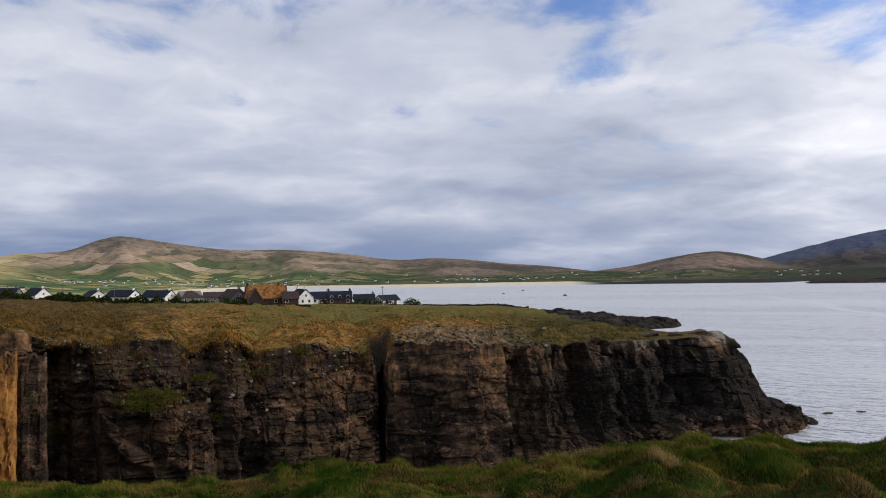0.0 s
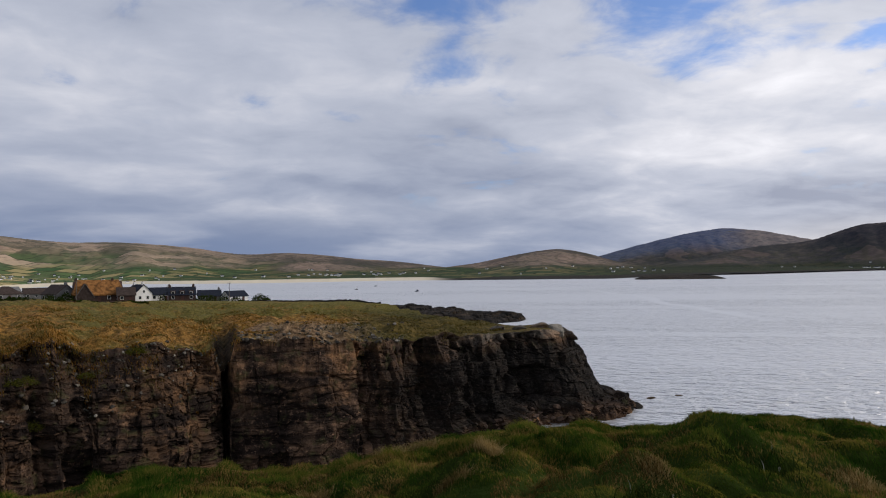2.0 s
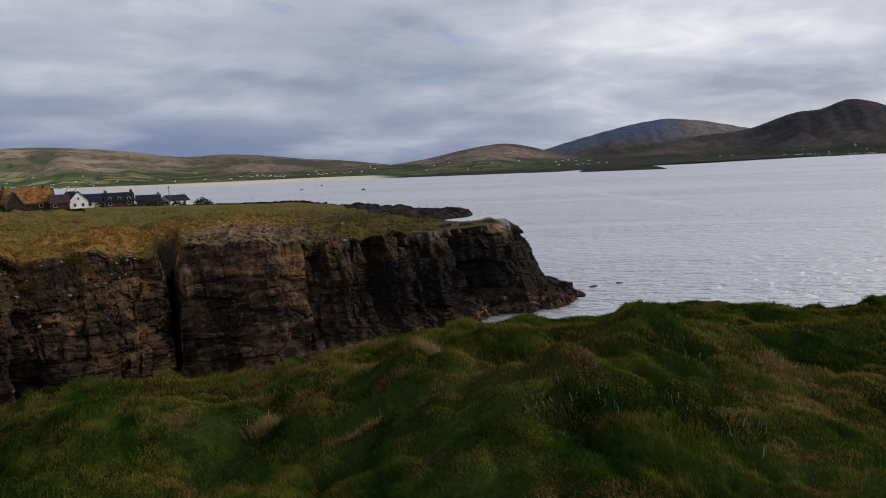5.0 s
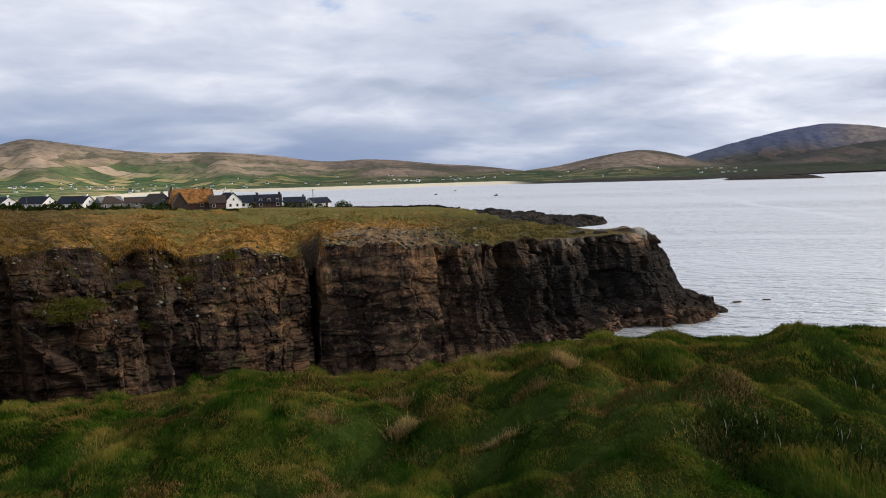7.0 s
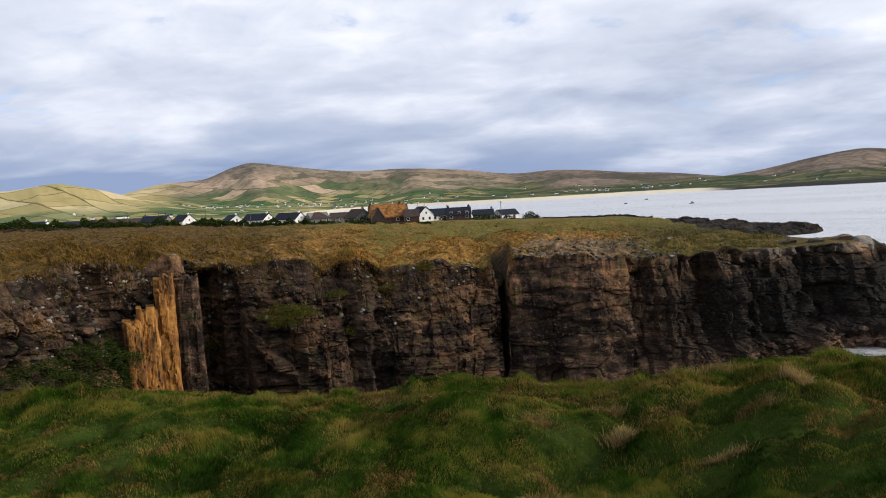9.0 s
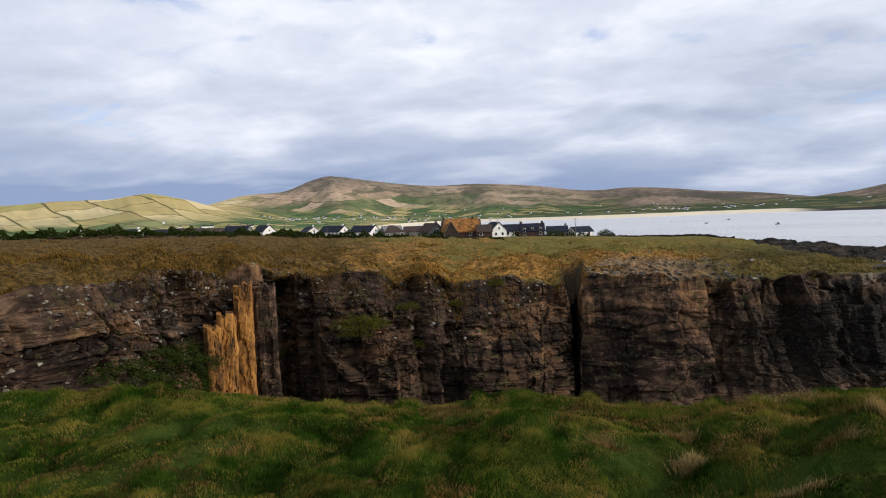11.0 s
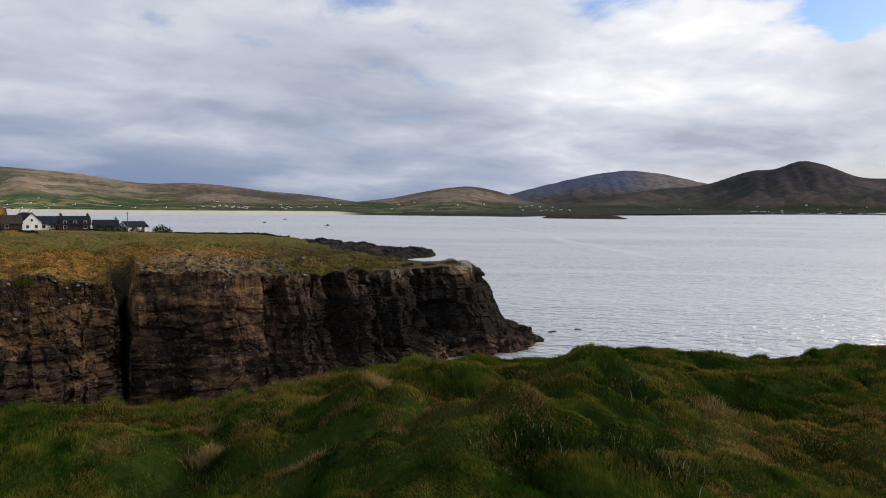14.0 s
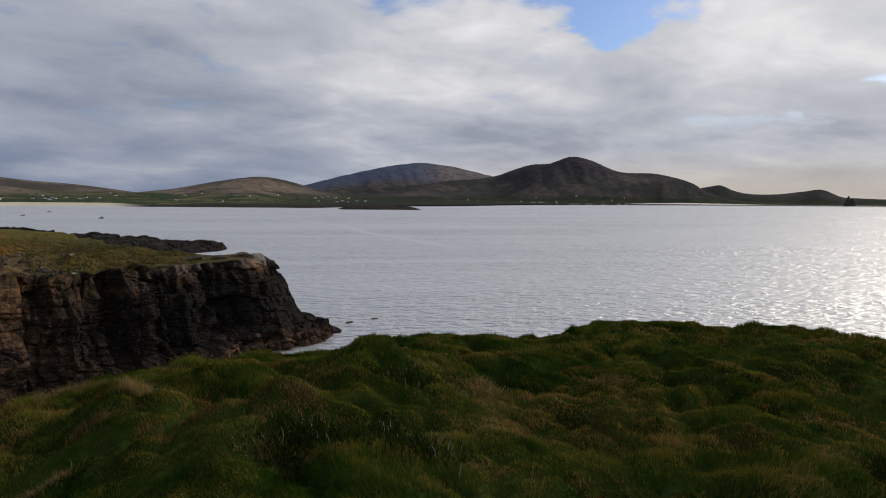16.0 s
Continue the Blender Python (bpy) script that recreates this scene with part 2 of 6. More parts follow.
def ochre_material():
    """Freshly split ochre rock with upright rust streaks."""
    m, n = material("ochre_rock")
    streak = n.noise(n.vec("MULTIPLY", n.pos, (1.0, 1.0, 0.38)).outputs[0], 0.8, 6.0, 0.62, 0.6)
    fine = n.noise(n.pos, 3.0, 5.0, 0.65)
    v = n.math("ADD", n.math("MULTIPLY", streak, 0.66), n.math("MULTIPLY", fine, 0.34))
    col = n.ramp(v, [(0.38, (0.040, 0.024, 0.014)), (0.46, (0.115, 0.056, 0.020)), (0.55, (0.26, 0.122, 0.032)), (0.66, (0.40, 0.215, 0.066))])
    finish(n, col, 0.95, v, 0.9, 0.3, spec=0.06)
    return m


M_ochre = ochre_material()
M_shelf = plain("pinkish_shelf_stone", (0.095, 0.062, 0.045), 0.9, 1.4, 0.5, 0.6)
M_stone = plain("weathered_stone", (0.068, 0.060, 0.048), 0.95, 1.2, 0.5, 0.6)
M_slab = plain("pale_slab_stone", (0.21, 0.19, 0.155), 0.95, 1.6, 0.5, 0.9)


def headland_material():
    """Cropped turf, tawny tussock grass and bare stony soil on the headland."""
    m, n = material("headland_turf")
    big = n.noise(n.pos, 0.05, 5.0, 0.6)
    mid = n.noise(n.pos, 0.28, 5.0, 0.6, 0.4)
    fine = n.noise(n.vec("MULTIPLY", n.pos, (1.0, 1.0, 0.4)).outputs[0], 2.2, 5.0, 0.7)
    far = n.step(n.vec("LENGTH", n.pos).outputs["Value"], 92.0, 125.0)
    green = n.ramp(fine, [(0.3, (0.050, 0.050, 0.012)), (0.5, (0.125, 0.108, 0.024)), (0.7, (0.22, 0.165, 0.045))])
    tawny = n.ramp(fine, [(0.34, (0.030, 0.020, 0.006)), (0.5, (0.20, 0.105, 0.024)), (0.66, (0.42, 0.225, 0.058))])
    lean = n.math("ADD", n.math("MULTIPLY", big, 0.5), n.math("MULTIPLY", mid, 0.5))
    lean = n.math("SUBTRACT", lean, n.math("MULTIPLY", far, 0.13))
    col = n.mix(n.step(lean, 0.38, 0.54), green, tawny)
    bare = n.step(n.noise(n.pos, 0.7, 4.0), 0.64, 0.70)
    col = n.mix(n.math("MULTIPLY", bare, 0.5), col, (0.12, 0.10, 0.075))
    lie = n.add("ShaderNodeSeparateXYZ", Vector=n.pos)
    west = n.step(n.math("ADD", n.math("DIVIDE", lie.outputs[0], lie.outputs[1]), n.math("MULTIPLY", n.math("SUBTRACT", mid, 0.5), 0.6)), -0.34, -0.47)
    scrub = n.ramp(fine, [(0.34, (0.010, 0.010, 0.004)), (0.5, (0.075, 0.046, 0.011)), (0.68, (0.19, 0.108, 0.024))])
    col = n.mix(n.math("MULTIPLY", west, 0.88), col, scrub)
    slant = n.math("ADD", n.math("DIVIDE", lie.outputs[0], lie.outputs[1]), n.math("MULTIPLY", n.math("SUBTRACT", mid, 0.5), 0.16))
    stony = n.math("MULTIPLY", n.step(slant, -0.08, -0.03), n.math("MULTIPLY", n.step(slant, 0.14, 0.06), n.step(n.vec("LENGTH", n.pos).outputs["Value"], 96.0, 84.0)))
    col = n.mix(n.math("MULTIPLY", stony, 0.7), col, n.ramp(fine, [(0.36, (0.045, 0.034, 0.024)), (0.5, (0.17, 0.115, 0.075)), (0.66, (0.33, 0.24, 0.17))]))
    east = n.math("MULTIPLY", n.step(slant, 0.05, 0.12), n.step(n.vec("LENGTH", n.pos).outputs["Value"], 150.0, 120.0))
    col = n.mix(n.math("MULTIPLY", east, 0.8), col, n.ramp(n.math("ADD", n.math("MULTIPLY", fine, 0.5), n.math("MULTIPLY", mid, 0.5)), [(0.38, (0.014, 0.014, 0.006)), (0.5, (0.055, 0.050, 0.014)), (0.64, (0.12, 0.10, 0.028))]))
    # the cleft that runs up from the cliff: bare rock, its shade put into the dark colour
    cleft = n.math("ABSOLUTE", n.math("ADD", n.math("DIVIDE", lie.outputs[0], lie.outputs[1]), n.math("ADD", 0.0963, n.math("MULTIPLY", n.math("SUBTRACT", mid, 0.5), 0.012))))
    cleft = n.math("MULTIPLY", n.step(cleft, 0.0230, 0.0130), n.step(n.vec("LENGTH", n.pos).outputs["Value"], 92.0, 82.0))
    col = n.mix(n.math("MULTIPLY", cleft, 0.9), col, n.ramp(fine, [(0.4, (0.010, 0.008, 0.006)), (0.65, (0.06, 0.043, 0.030))]))
    finish(n, col, 1.0, n.math("ADD", fine, mid), 1.0, 0.5, spec=0.1)
    return m


M_turf = headland_material()


def far_material():
    """Small walled fields on the low ground, heather and bracken on the hills, sand along the shore; sun, cloud shade
    and haze are put into the colours.
    """
    m, n = material("far_fields_and_moor")
    z = n.add("ShaderNodeSeparateXYZ", Vector=n.pos).outputs[2]
    flat = n.vec("MULTIPLY", n.pos, (1.0, 0.62, 0.0)).outputs[0]
    warp = n.vec("ADD", flat, n.vec("SCALE", n.add("ShaderNodeTexNoise", Vector=flat, Scale=0.004).outputs["Color"]).outputs[0]).outputs[0]
    cell = n.cells(warp, 0.0085, "F1", "CHEBYCHEV", 0.75)
    edge = n.cells(warp, 0.0085, "DISTANCE_TO_EDGE", "", 0.75)
    rnd = n.add("ShaderNodeSeparateColor", Color=cell.outputs["Color"])
    fields = n.ramp(rnd.outputs[0], [(0.0, (0.05, 0.07, 0.030)), (0.2, (0.075, 0.105, 0.042)), (0.40, (0.16, 0.15, 0.07)), (0.58, (0.30, 0.24, 0.125)), (0.76, (0.06, 0.078, 0.032)), (0.9, (0.38, 0.30, 0.17))], "CONSTANT")
    hedge = n.step(edge.outputs["Distance"], 0.07, 0.02)
    fields = n.mix(n.math("MULTIPLY", hedge, 0.75), fields, (0.03, 0.04, 0.015))
    patch = n.noise(n.pos, 0.0032, 6.0, 0.6, 0.4)
    grain = n.noise(n.vec("MULTIPLY", n.pos, (1.0, 1.0, 2.5)).outputs[0], 0.026, 7.0, 0.68)
    moor = n.ramp(n.math("ADD", n.math("MULTIPLY", patch, 0.6), n.math("MULTIPLY", grain, 0.4)),
                  [(0.36, (0.075, 0.065, 0.050)), (0.44, (0.13, 0.10, 0.085)), (0.50, (0.20, 0.145, 0.118)), (0.55, (0.46, 0.335, 0.245)), (0.60, (0.29, 0.205, 0.158)), (0.67, (0.14, 0.108, 0.088))])
    bracken = n.ramp(rnd.outputs[1], [(0.0, (0.075, 0.105, 0.045)), (0.35, (0.13, 0.135, 0.06)), (0.52, (0.46, 0.33, 0.22)), (0.74, (0.09, 0.10, 0.045))], "CONSTANT")
    where = n.add("ShaderNodeSeparateXYZ", Vector=n.pos)
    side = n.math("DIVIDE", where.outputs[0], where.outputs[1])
    # left hills in sun, right hills under cloud shadow: both put into the colours
    sunlit_pasture = n.step(n.math("ADD", side, n.math("MULTIPLY", n.math("SUBTRACT", patch, 0.5), 0.5)), 0.06, -0.42)
    shaded_heath = n.ramp(n.math("ADD", n.math("MULTIPLY", patch, 0.45), n.math("MULTIPLY", grain, 0.55)), [(0.38, (0.018, 0.020, 0.028)), (0.47, (0.028, 0.028, 0.036)), (0.55, (0.044, 0.039, 0.045)), (0.63, (0.095, 0.073, 0.068))])
    moor = n.mix(n.math("MULTIPLY", n.math("SUBTRACT", 1.0, sunlit_pasture), n.math("ADD", 0.55, n.math("MULTIPLY", n.step(side, 0.40, 0.60), 0.42))), moor, shaded_heath)
    top = n.math("MULTIPLY", n.step(n.math("ADD", z, n.math("MULTIPLY", n.math("SUBTRACT", patch, 0.5), 160.0)), 120.0, 190.0), 0.75)
    moor = n.mix(n.math("MULTIPLY", top, sunlit_pasture), moor, n.ramp(grain, [(0.35, (0.070, 0.070, 0.054)), (0.5, (0.125, 0.112, 0.086)), (0.65, (0.21, 0.168, 0.125))]))
    # beyond 4 km, distance haze and cloud shade are put into the colour as blue
    far_haze = n.step(n.vec("LENGTH", n.pos).outputs["Value"], 4050.0, 4300.0)
    moor = n.mix(n.math("MULTIPLY", far_haze, n.step(side, 1.1, 0.9)), moor, n.ramp(grain, [(0.35, (0.050, 0.064, 0.115)), (0.5, (0.072, 0.088, 0.145)), (0.65, (0.12, 0.125, 0.16))]))
    # sunlit right face of the farthest hill, put in as a paler colour
    pale = n.math("MULTIPLY", far_haze, n.math("MULTIPLY", n.step(n.math("ADD", side, n.math("MULTIPLY", n.math("SUBTRACT", patch, 0.5), 0.25)), 0.66, 0.74), n.step(side, 0.98, 0.88)))
    moor = n.mix(n.math("MULTIPLY", pale, 0.7), moor, n.ramp(grain, [(0.35, (0.10, 0.085, 0.075)), (0.5, (0.19, 0.155, 0.13)), (0.65, (0.28, 0.22, 0.18))]))
    # tan fields of the near left hill; the sun on them is in the colour
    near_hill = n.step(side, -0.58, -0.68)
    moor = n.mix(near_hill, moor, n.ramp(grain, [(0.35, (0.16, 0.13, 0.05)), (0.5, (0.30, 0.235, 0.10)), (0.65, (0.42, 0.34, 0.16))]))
    slope = n.mix(n.math("MULTIPLY", n.step(z, 210.0, 90.0), n.math("ADD", 0.12, n.math("MULTIPLY", sunlit_pasture, 0.7))), moor, n.mix(0.22, bracken, moor))
    wob = n.math("ADD", z, n.math("MULTIPLY", n.math("SUBTRACT", patch, 0.5), 70.0))
    wob = n.math("ADD", wob, n.math("MULTIPLY", n.math("SUBTRACT", 1.0, sunlit_pasture), 24.0))
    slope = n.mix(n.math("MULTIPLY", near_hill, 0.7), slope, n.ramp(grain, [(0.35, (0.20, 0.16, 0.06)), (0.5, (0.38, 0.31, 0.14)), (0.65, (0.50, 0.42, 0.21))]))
    plots = n.cells(warp, 0.016, "F1", "CHEBYCHEV", 0.8)
    seams = n.step(n.cells(warp, 0.016, "DISTANCE_TO_EDGE", "", 0.8).outputs["Distance"], 0.10, 0.03)
    plot = n.add("ShaderNodeSeparateColor", Color=plots.outputs["Color"])
    slope = n.mix(n.math("MULTIPLY", n.step(plot.outputs[0], 0.62, 0.66), n.math("MULTIPLY", n.step(z, 170.0, 70.0), n.math("MULTIPLY", sunlit_pasture, 0.6))), slope, (0.40, 0.29, 0.18))
    slope = n.mix(n.math("MULTIPLY", seams, n.math("MULTIPLY", n.step(z, 150.0, 60.0), 0.35)), slope, (0.04, 0.045, 0.02))
    plan = n.add("ShaderNodeVectorRotate", Vector=n.vec("ADD", n.vec("MULTIPLY", n.pos, (0.01, 0.01, 0.0)).outputs[0], n.vec("MULTIPLY", n.add("ShaderNodeTexNoise", Vector=n.pos, Scale=0.0022).outputs["Color"], (1.3, 1.3, 0.0)).outputs[0]).outputs[0], Angle=0.5)
    plan.rotation_type = "Z_AXIS"
    walled = n.add("ShaderNodeTexBrick", Vector=plan.outputs[0], Color1=(0.0, 0.0, 0.0, 1.0), Color2=(1.0, 1.0, 1.0, 1.0), Mortar=(0.0, 0.0, 0.0, 1.0), Scale=1.0, Mortar_Size=0.032, Mortar_Smooth=0.3, Brick_Width=1.3, Row_Height=0.95)
    lot = n.add("ShaderNodeSeparateColor", Color=walled.outputs["Color"]).outputs[0]
    wall = walled.outputs["Fac"]
    enclosed = n.ramp(lot, [(0.0, (0.050, 0.095, 0.040)), (0.26, (0.085, 0.130, 0.050)), (0.46, (0.48, 0.35, 0.225)), (0.60, (0.13, 0.145, 0.068)), (0.74, (0.54, 0.405, 0.275)), (0.88, (0.065, 0.095, 0.042))], "CONSTANT")
    enclosed = n.mix(n.step(grain, 0.5, 0.7), enclosed, n.mix(0.4, enclosed, (0.05, 0.06, 0.025)))
    enclosed = n.mix(n.math("MULTIPLY", wall, 0.8), enclosed, (0.035, 0.045, 0.02))
    slope = n.mix(n.math("MULTIPLY", n.step(wob, 120.0, 85.0), n.math("MULTIPLY", sunlit_pasture, 0.75)), slope, enclosed)
    cleared = n.math("MULTIPLY", n.math("MULTIPLY", n.step(wob, 195.0, 150.0), n.step(wob, 70.0, 100.0)), n.math("MULTIPLY", sunlit_pasture, n.step(lot, 0.66, 0.68)))
    slope = n.mix(n.math("MULTIPLY", cleared, 0.7), slope, n.mix(n.step(grain, 0.4, 0.65), (0.48, 0.355, 0.26), (0.31, 0.225, 0.165)))
    slope = n.mix(n.math("MULTIPLY", wall, n.math("MULTIPLY", n.step(wob, 195.0, 150.0), n.math("MULTIPLY", sunlit_pasture, 0.5))), slope, (0.05, 0.055, 0.03))
    # walled plots of that hill, with the patch of sun put into their colours
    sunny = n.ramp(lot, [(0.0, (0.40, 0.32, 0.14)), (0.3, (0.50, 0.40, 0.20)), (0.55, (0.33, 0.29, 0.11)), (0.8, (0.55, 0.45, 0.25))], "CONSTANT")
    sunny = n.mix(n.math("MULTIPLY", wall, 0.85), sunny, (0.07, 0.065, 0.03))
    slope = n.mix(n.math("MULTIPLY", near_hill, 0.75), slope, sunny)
    strips = n.add("ShaderNodeTexBrick", Vector=plan.outputs[0], Color1=(0.0, 0.0, 0.0, 1.0), Color2=(1.0, 1.0, 1.0, 1.0), Mortar=(0.0, 0.0, 0.0, 1.0), Scale=1.0, Mortar_Size=0.05, Mortar_Smooth=0.3, Brick_Width=0.9, Row_Height=0.55)
    low_lot = n.add("ShaderNodeSeparateColor", Color=strips.outputs["Color"]).outputs[0]
    low_fields = n.ramp(low_lot, [(0.0, (0.055, 0.120, 0.048)), (0.25, (0.13, 0.195, 0.072)), (0.42, (0.46, 0.37, 0.17)), (0.58, (0.075, 0.135, 0.052)), (0.8, (0.32, 0.29, 0.115))], "CONSTANT")
    low_fields = n.mix(n.math("MULTIPLY", strips.outputs["Fac"], 0.85), low_fields, (0.028, 0.038, 0.015))
    fields = n.mix(0.7, fields, low_fields)
    # low fields to the right are darkened in colour for the cloud shadow
    dim = n.mix(sunlit_pasture, n.mix(n.math("ADD", 0.66, n.math("MULTIPLY", n.step(side, 0.35, 0.60), 0.28)), fields, (0.018, 0.024, 0.015)), fields)
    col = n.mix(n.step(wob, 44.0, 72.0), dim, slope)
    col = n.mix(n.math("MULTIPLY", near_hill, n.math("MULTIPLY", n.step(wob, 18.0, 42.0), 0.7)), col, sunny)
    col = n.mix(n.step(grain, 0.56, 0.72), col, n.mix(0.5, col, (0.02, 0.025, 0.01)))
    lie = n.add("ShaderNodeSeparateXYZ", Vector=n.pos)
    along = n.math("DIVIDE", lie.outputs[0], lie.outputs[1])
    strand = n.math("MULTIPLY", n.step(along, 0.24, 0.18), n.step(along, -0.48, -0.36))
    reach = n.math("ADD", n.math("ADD", 3.9, n.math("MULTIPLY", strand, 2.9)), n.math("MULTIPLY", n.step(along, 0.25, 0.31), 2.6))
    sand = n.step(n.math("SUBTRACT", n.math("ADD", z, n.math("MULTIPLY", grain, 1.5)), reach), 0.8, 0.2)
    col = n.mix(sand, col, n.mix(strand, (0.030, 0.028, 0.025), (0.62, 0.55, 0.42)))
    finish(n, col, 1.0, grain, 0.5, 7.0, spec=0.05)
    return m


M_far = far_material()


def water_material():
    m, n = material("sea_water")
    v = n.vec("MULTIPLY", n.pos, (1.0, 1.0, 0.0)).outputs[0]
    spin = n.add("ShaderNodeVectorRotate", Vector=v, Angle=0.45)
    spin.rotation_type = "Z_AXIS"
    long = n.vec("MULTIPLY", spin.outputs[0], (0.6, 1.0, 1.0)).outputs[0]
    swell = n.noise(long, 0.09, 3.0, 0.55)
    wave = n.noise(long, 0.50, 3.0, 0.55, 0.4)
    chop = n.noise(long, 1.2, 3.0, 0.6)
    slick = n.noise(n.vec("MULTIPLY", spin.outputs[0], (0.22, 1.0, 1.0)).outputs[0], 0.011, 6.0, 0.62, 0.8)
    h = n.math("ADD", n.math("MULTIPLY", swell, 1.1), n.math("ADD", n.math("MULTIPLY", wave, 0.85), n.math("MULTIPLY", chop, 0.28)))
    # a long smooth trail drawn out across the bay
    side = n.math("ABSOLUTE", n.math("ADD", n.vec("DOT_PRODUCT", n.vec("SUBTRACT", v, (226.0, 416.0, 0.0)).outputs[0], (0.963, -0.268, 0.0)).outputs["Value"], n.math("MULTIPLY", n.math("SUBTRACT", slick, 0.5), 34.0)))
    reach = n.vec("LENGTH", n.vec("SUBTRACT", v, (226.0, 416.0, 0.0)).outputs[0]).outputs["Value"]
    trail = n.math("MULTIPLY", n.step(side, 5.5, 1.0), n.step(reach, 230.0, 150.0))
    power = n.math("ADD", 0.58, n.math("MULTIPLY", n.step(slick, 0.38, 0.60), 0.42))
    power = n.math("MULTIPLY", power, n.math("SUBTRACT", 1.0, n.math("MULTIPLY", trail, 0.55)))
    normal = n.add("ShaderNodeBump", Height=h, Strength=power, Distance=1.5).outputs[0]
    facing = n.add("ShaderNodeLayerWeight", Blend=0.5, Normal=normal).outputs["Facing"]
    gloss = n.math("ADD", 0.06, n.math("MULTIPLY", n.step(facing, 0.26, 0.76), 0.84))
    deep = n.add("ShaderNodeBsdfDiffuse", Color=(0.055, 0.075, 0.096, 1.0), Normal=normal)
    mirror = n.add("ShaderNodeBsdfGlossy", Color=(0.77, 0.77, 0.77, 1.0), Roughness=0.52, Normal=normal)
    both = n.add("ShaderNodeMixShader", i0=gloss)
    n.tree.links.new(deep.outputs[0], both.inputs[1])
    n.tree.links.new(mirror.outputs[0], both.inputs[2])
    n.tree.links.new(both.outputs[0], n.add("ShaderNodeOutputMaterial").inputs[0])
    return m


M_water = water_material()


def blade_material(name, stops, straw, patchy, seaward=False, spread=1.0, scrubby=False, combed=False):
    """Grass: each blade its own tint, with drifts of dead straw."""
    m, n = material(name)
    geo = n.add("ShaderNodeNewGeometry")
    drift = n.noise(n.pos, (2.4 if seaward else 1.5) * spread, 3.0, 0.55, 0.4)
    fine = n.noise(n.pos, 2.6 * spread, 3.0, 0.6)
    v = n.math("ADD", n.math("MULTIPLY", geo.outputs["Random Per Island"], 0.10 if seaward else 0.35), n.math("MULTIPLY", fine, 0.65))
    v = n.math("ADD", v, 0.125 if seaward else 0.0)
    # sun on the crests and shade in the hollows are put into the colour
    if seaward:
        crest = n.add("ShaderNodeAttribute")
        crest.attribute_name = "crest_light"
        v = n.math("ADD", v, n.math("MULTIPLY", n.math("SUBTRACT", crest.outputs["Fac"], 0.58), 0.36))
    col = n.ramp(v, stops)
    broad = n.noise(n.pos, 0.28 * spread, 2.0, 0.5)
    drift = n.math("ADD", n.math("MULTIPLY", drift, 0.7), n.math("MULTIPLY", broad, 0.3))
    dead = n.math("ADD", n.math("MULTIPLY", drift, 0.82), n.math("MULTIPLY", geo.outputs["Random Per Island"], 0.18))
    if seaward:
        east = n.add("ShaderNodeSeparateXYZ", Vector=n.pos).outputs[0]
        dead = n.math("ADD", dead, n.math("MULTIPLY", n.math("SUBTRACT", n.step(east, -1.0, 2.5), 0.4), 0.04))
    col = n.mix(n.step(dead, patchy, patchy + (0.16 if seaward else 0.10)), col, straw)
    if scrubby:
        lie = n.add("ShaderNodeSeparateXYZ", Vector=n.pos)
        west = n.step(n.math("ADD", n.math("DIVIDE", lie.outputs[0], lie.outputs[1]), n.math("MULTIPLY", n.math("SUBTRACT", drift, 0.5), 0.8)), -0.33, -0.47)
        slant = n.math("ADD", n.math("DIVIDE", lie.outputs[0], lie.outputs[1]), n.math("MULTIPLY", n.math("SUBTRACT", drift, 0.5), 0.25))
        col = n.mix(n.math("MULTIPLY", n.step(slant, 0.03, 0.11), 0.85), col, n.ramp(v, [(0.3, (0.015, 0.016, 0.005)), (0.5, (0.060, 0.056, 0.014)), (0.7, (0.14, 0.115, 0.03))]))
        col = n.mix(n.math("MULTIPLY", west, 0.85), col, n.ramp(v, [(0.3, (0.012, 0.012, 0.004)), (0.5, (0.080, 0.050, 0.011)), (0.7, (0.20, 0.115, 0.025))]))
    leaf = n.add("ShaderNodeBsdfDiffuse", Color=col)
    thru = n.add("ShaderNodeBsdfTranslucent", Color=col)
    if combed:
        # a thick sward is shaded like the mound that it covers, not blade by blade
        lie = n.add("ShaderNodeAttribute")
        lie.attribute_name = "sward_slope"
        soft = n.vec("ADD", n.vec("MULTIPLY", lie.outputs["Vector"], (0.72, 0.72, 0.72)).outputs[0], n.vec("MULTIPLY", geo.outputs["Normal"], (0.28, 0.28, 0.28)).outputs[0])
        n.put(leaf, "Normal", n.vec("NORMALIZE", soft.outputs[0]).outputs[0])
    blend = n.add("ShaderNodeMixShader", i0=0.22)
    n.tree.links.new(leaf.outputs[0], blend.inputs[1])
    n.tree.links.new(thru.outputs[0], blend.inputs[2])
    n.tree.links.new(blend.outputs[0], n.add("ShaderNodeOutputMaterial").inputs[0])
    return m


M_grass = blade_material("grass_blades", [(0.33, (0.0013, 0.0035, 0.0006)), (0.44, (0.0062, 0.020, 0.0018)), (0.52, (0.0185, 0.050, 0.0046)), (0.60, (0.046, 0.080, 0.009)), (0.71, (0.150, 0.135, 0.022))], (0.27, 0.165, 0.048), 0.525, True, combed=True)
M_tussock = blade_material("tawny_tussock", [(0.30, (0.045, 0.025, 0.006)), (0.42, (0.125, 0.064, 0.013)), (0.52, (0.26, 0.126, 0.024)), (0.66, (0.44, 0.235, 0.060))], (0.065, 0.064, 0.014), 0.49, False, 0.22, True)
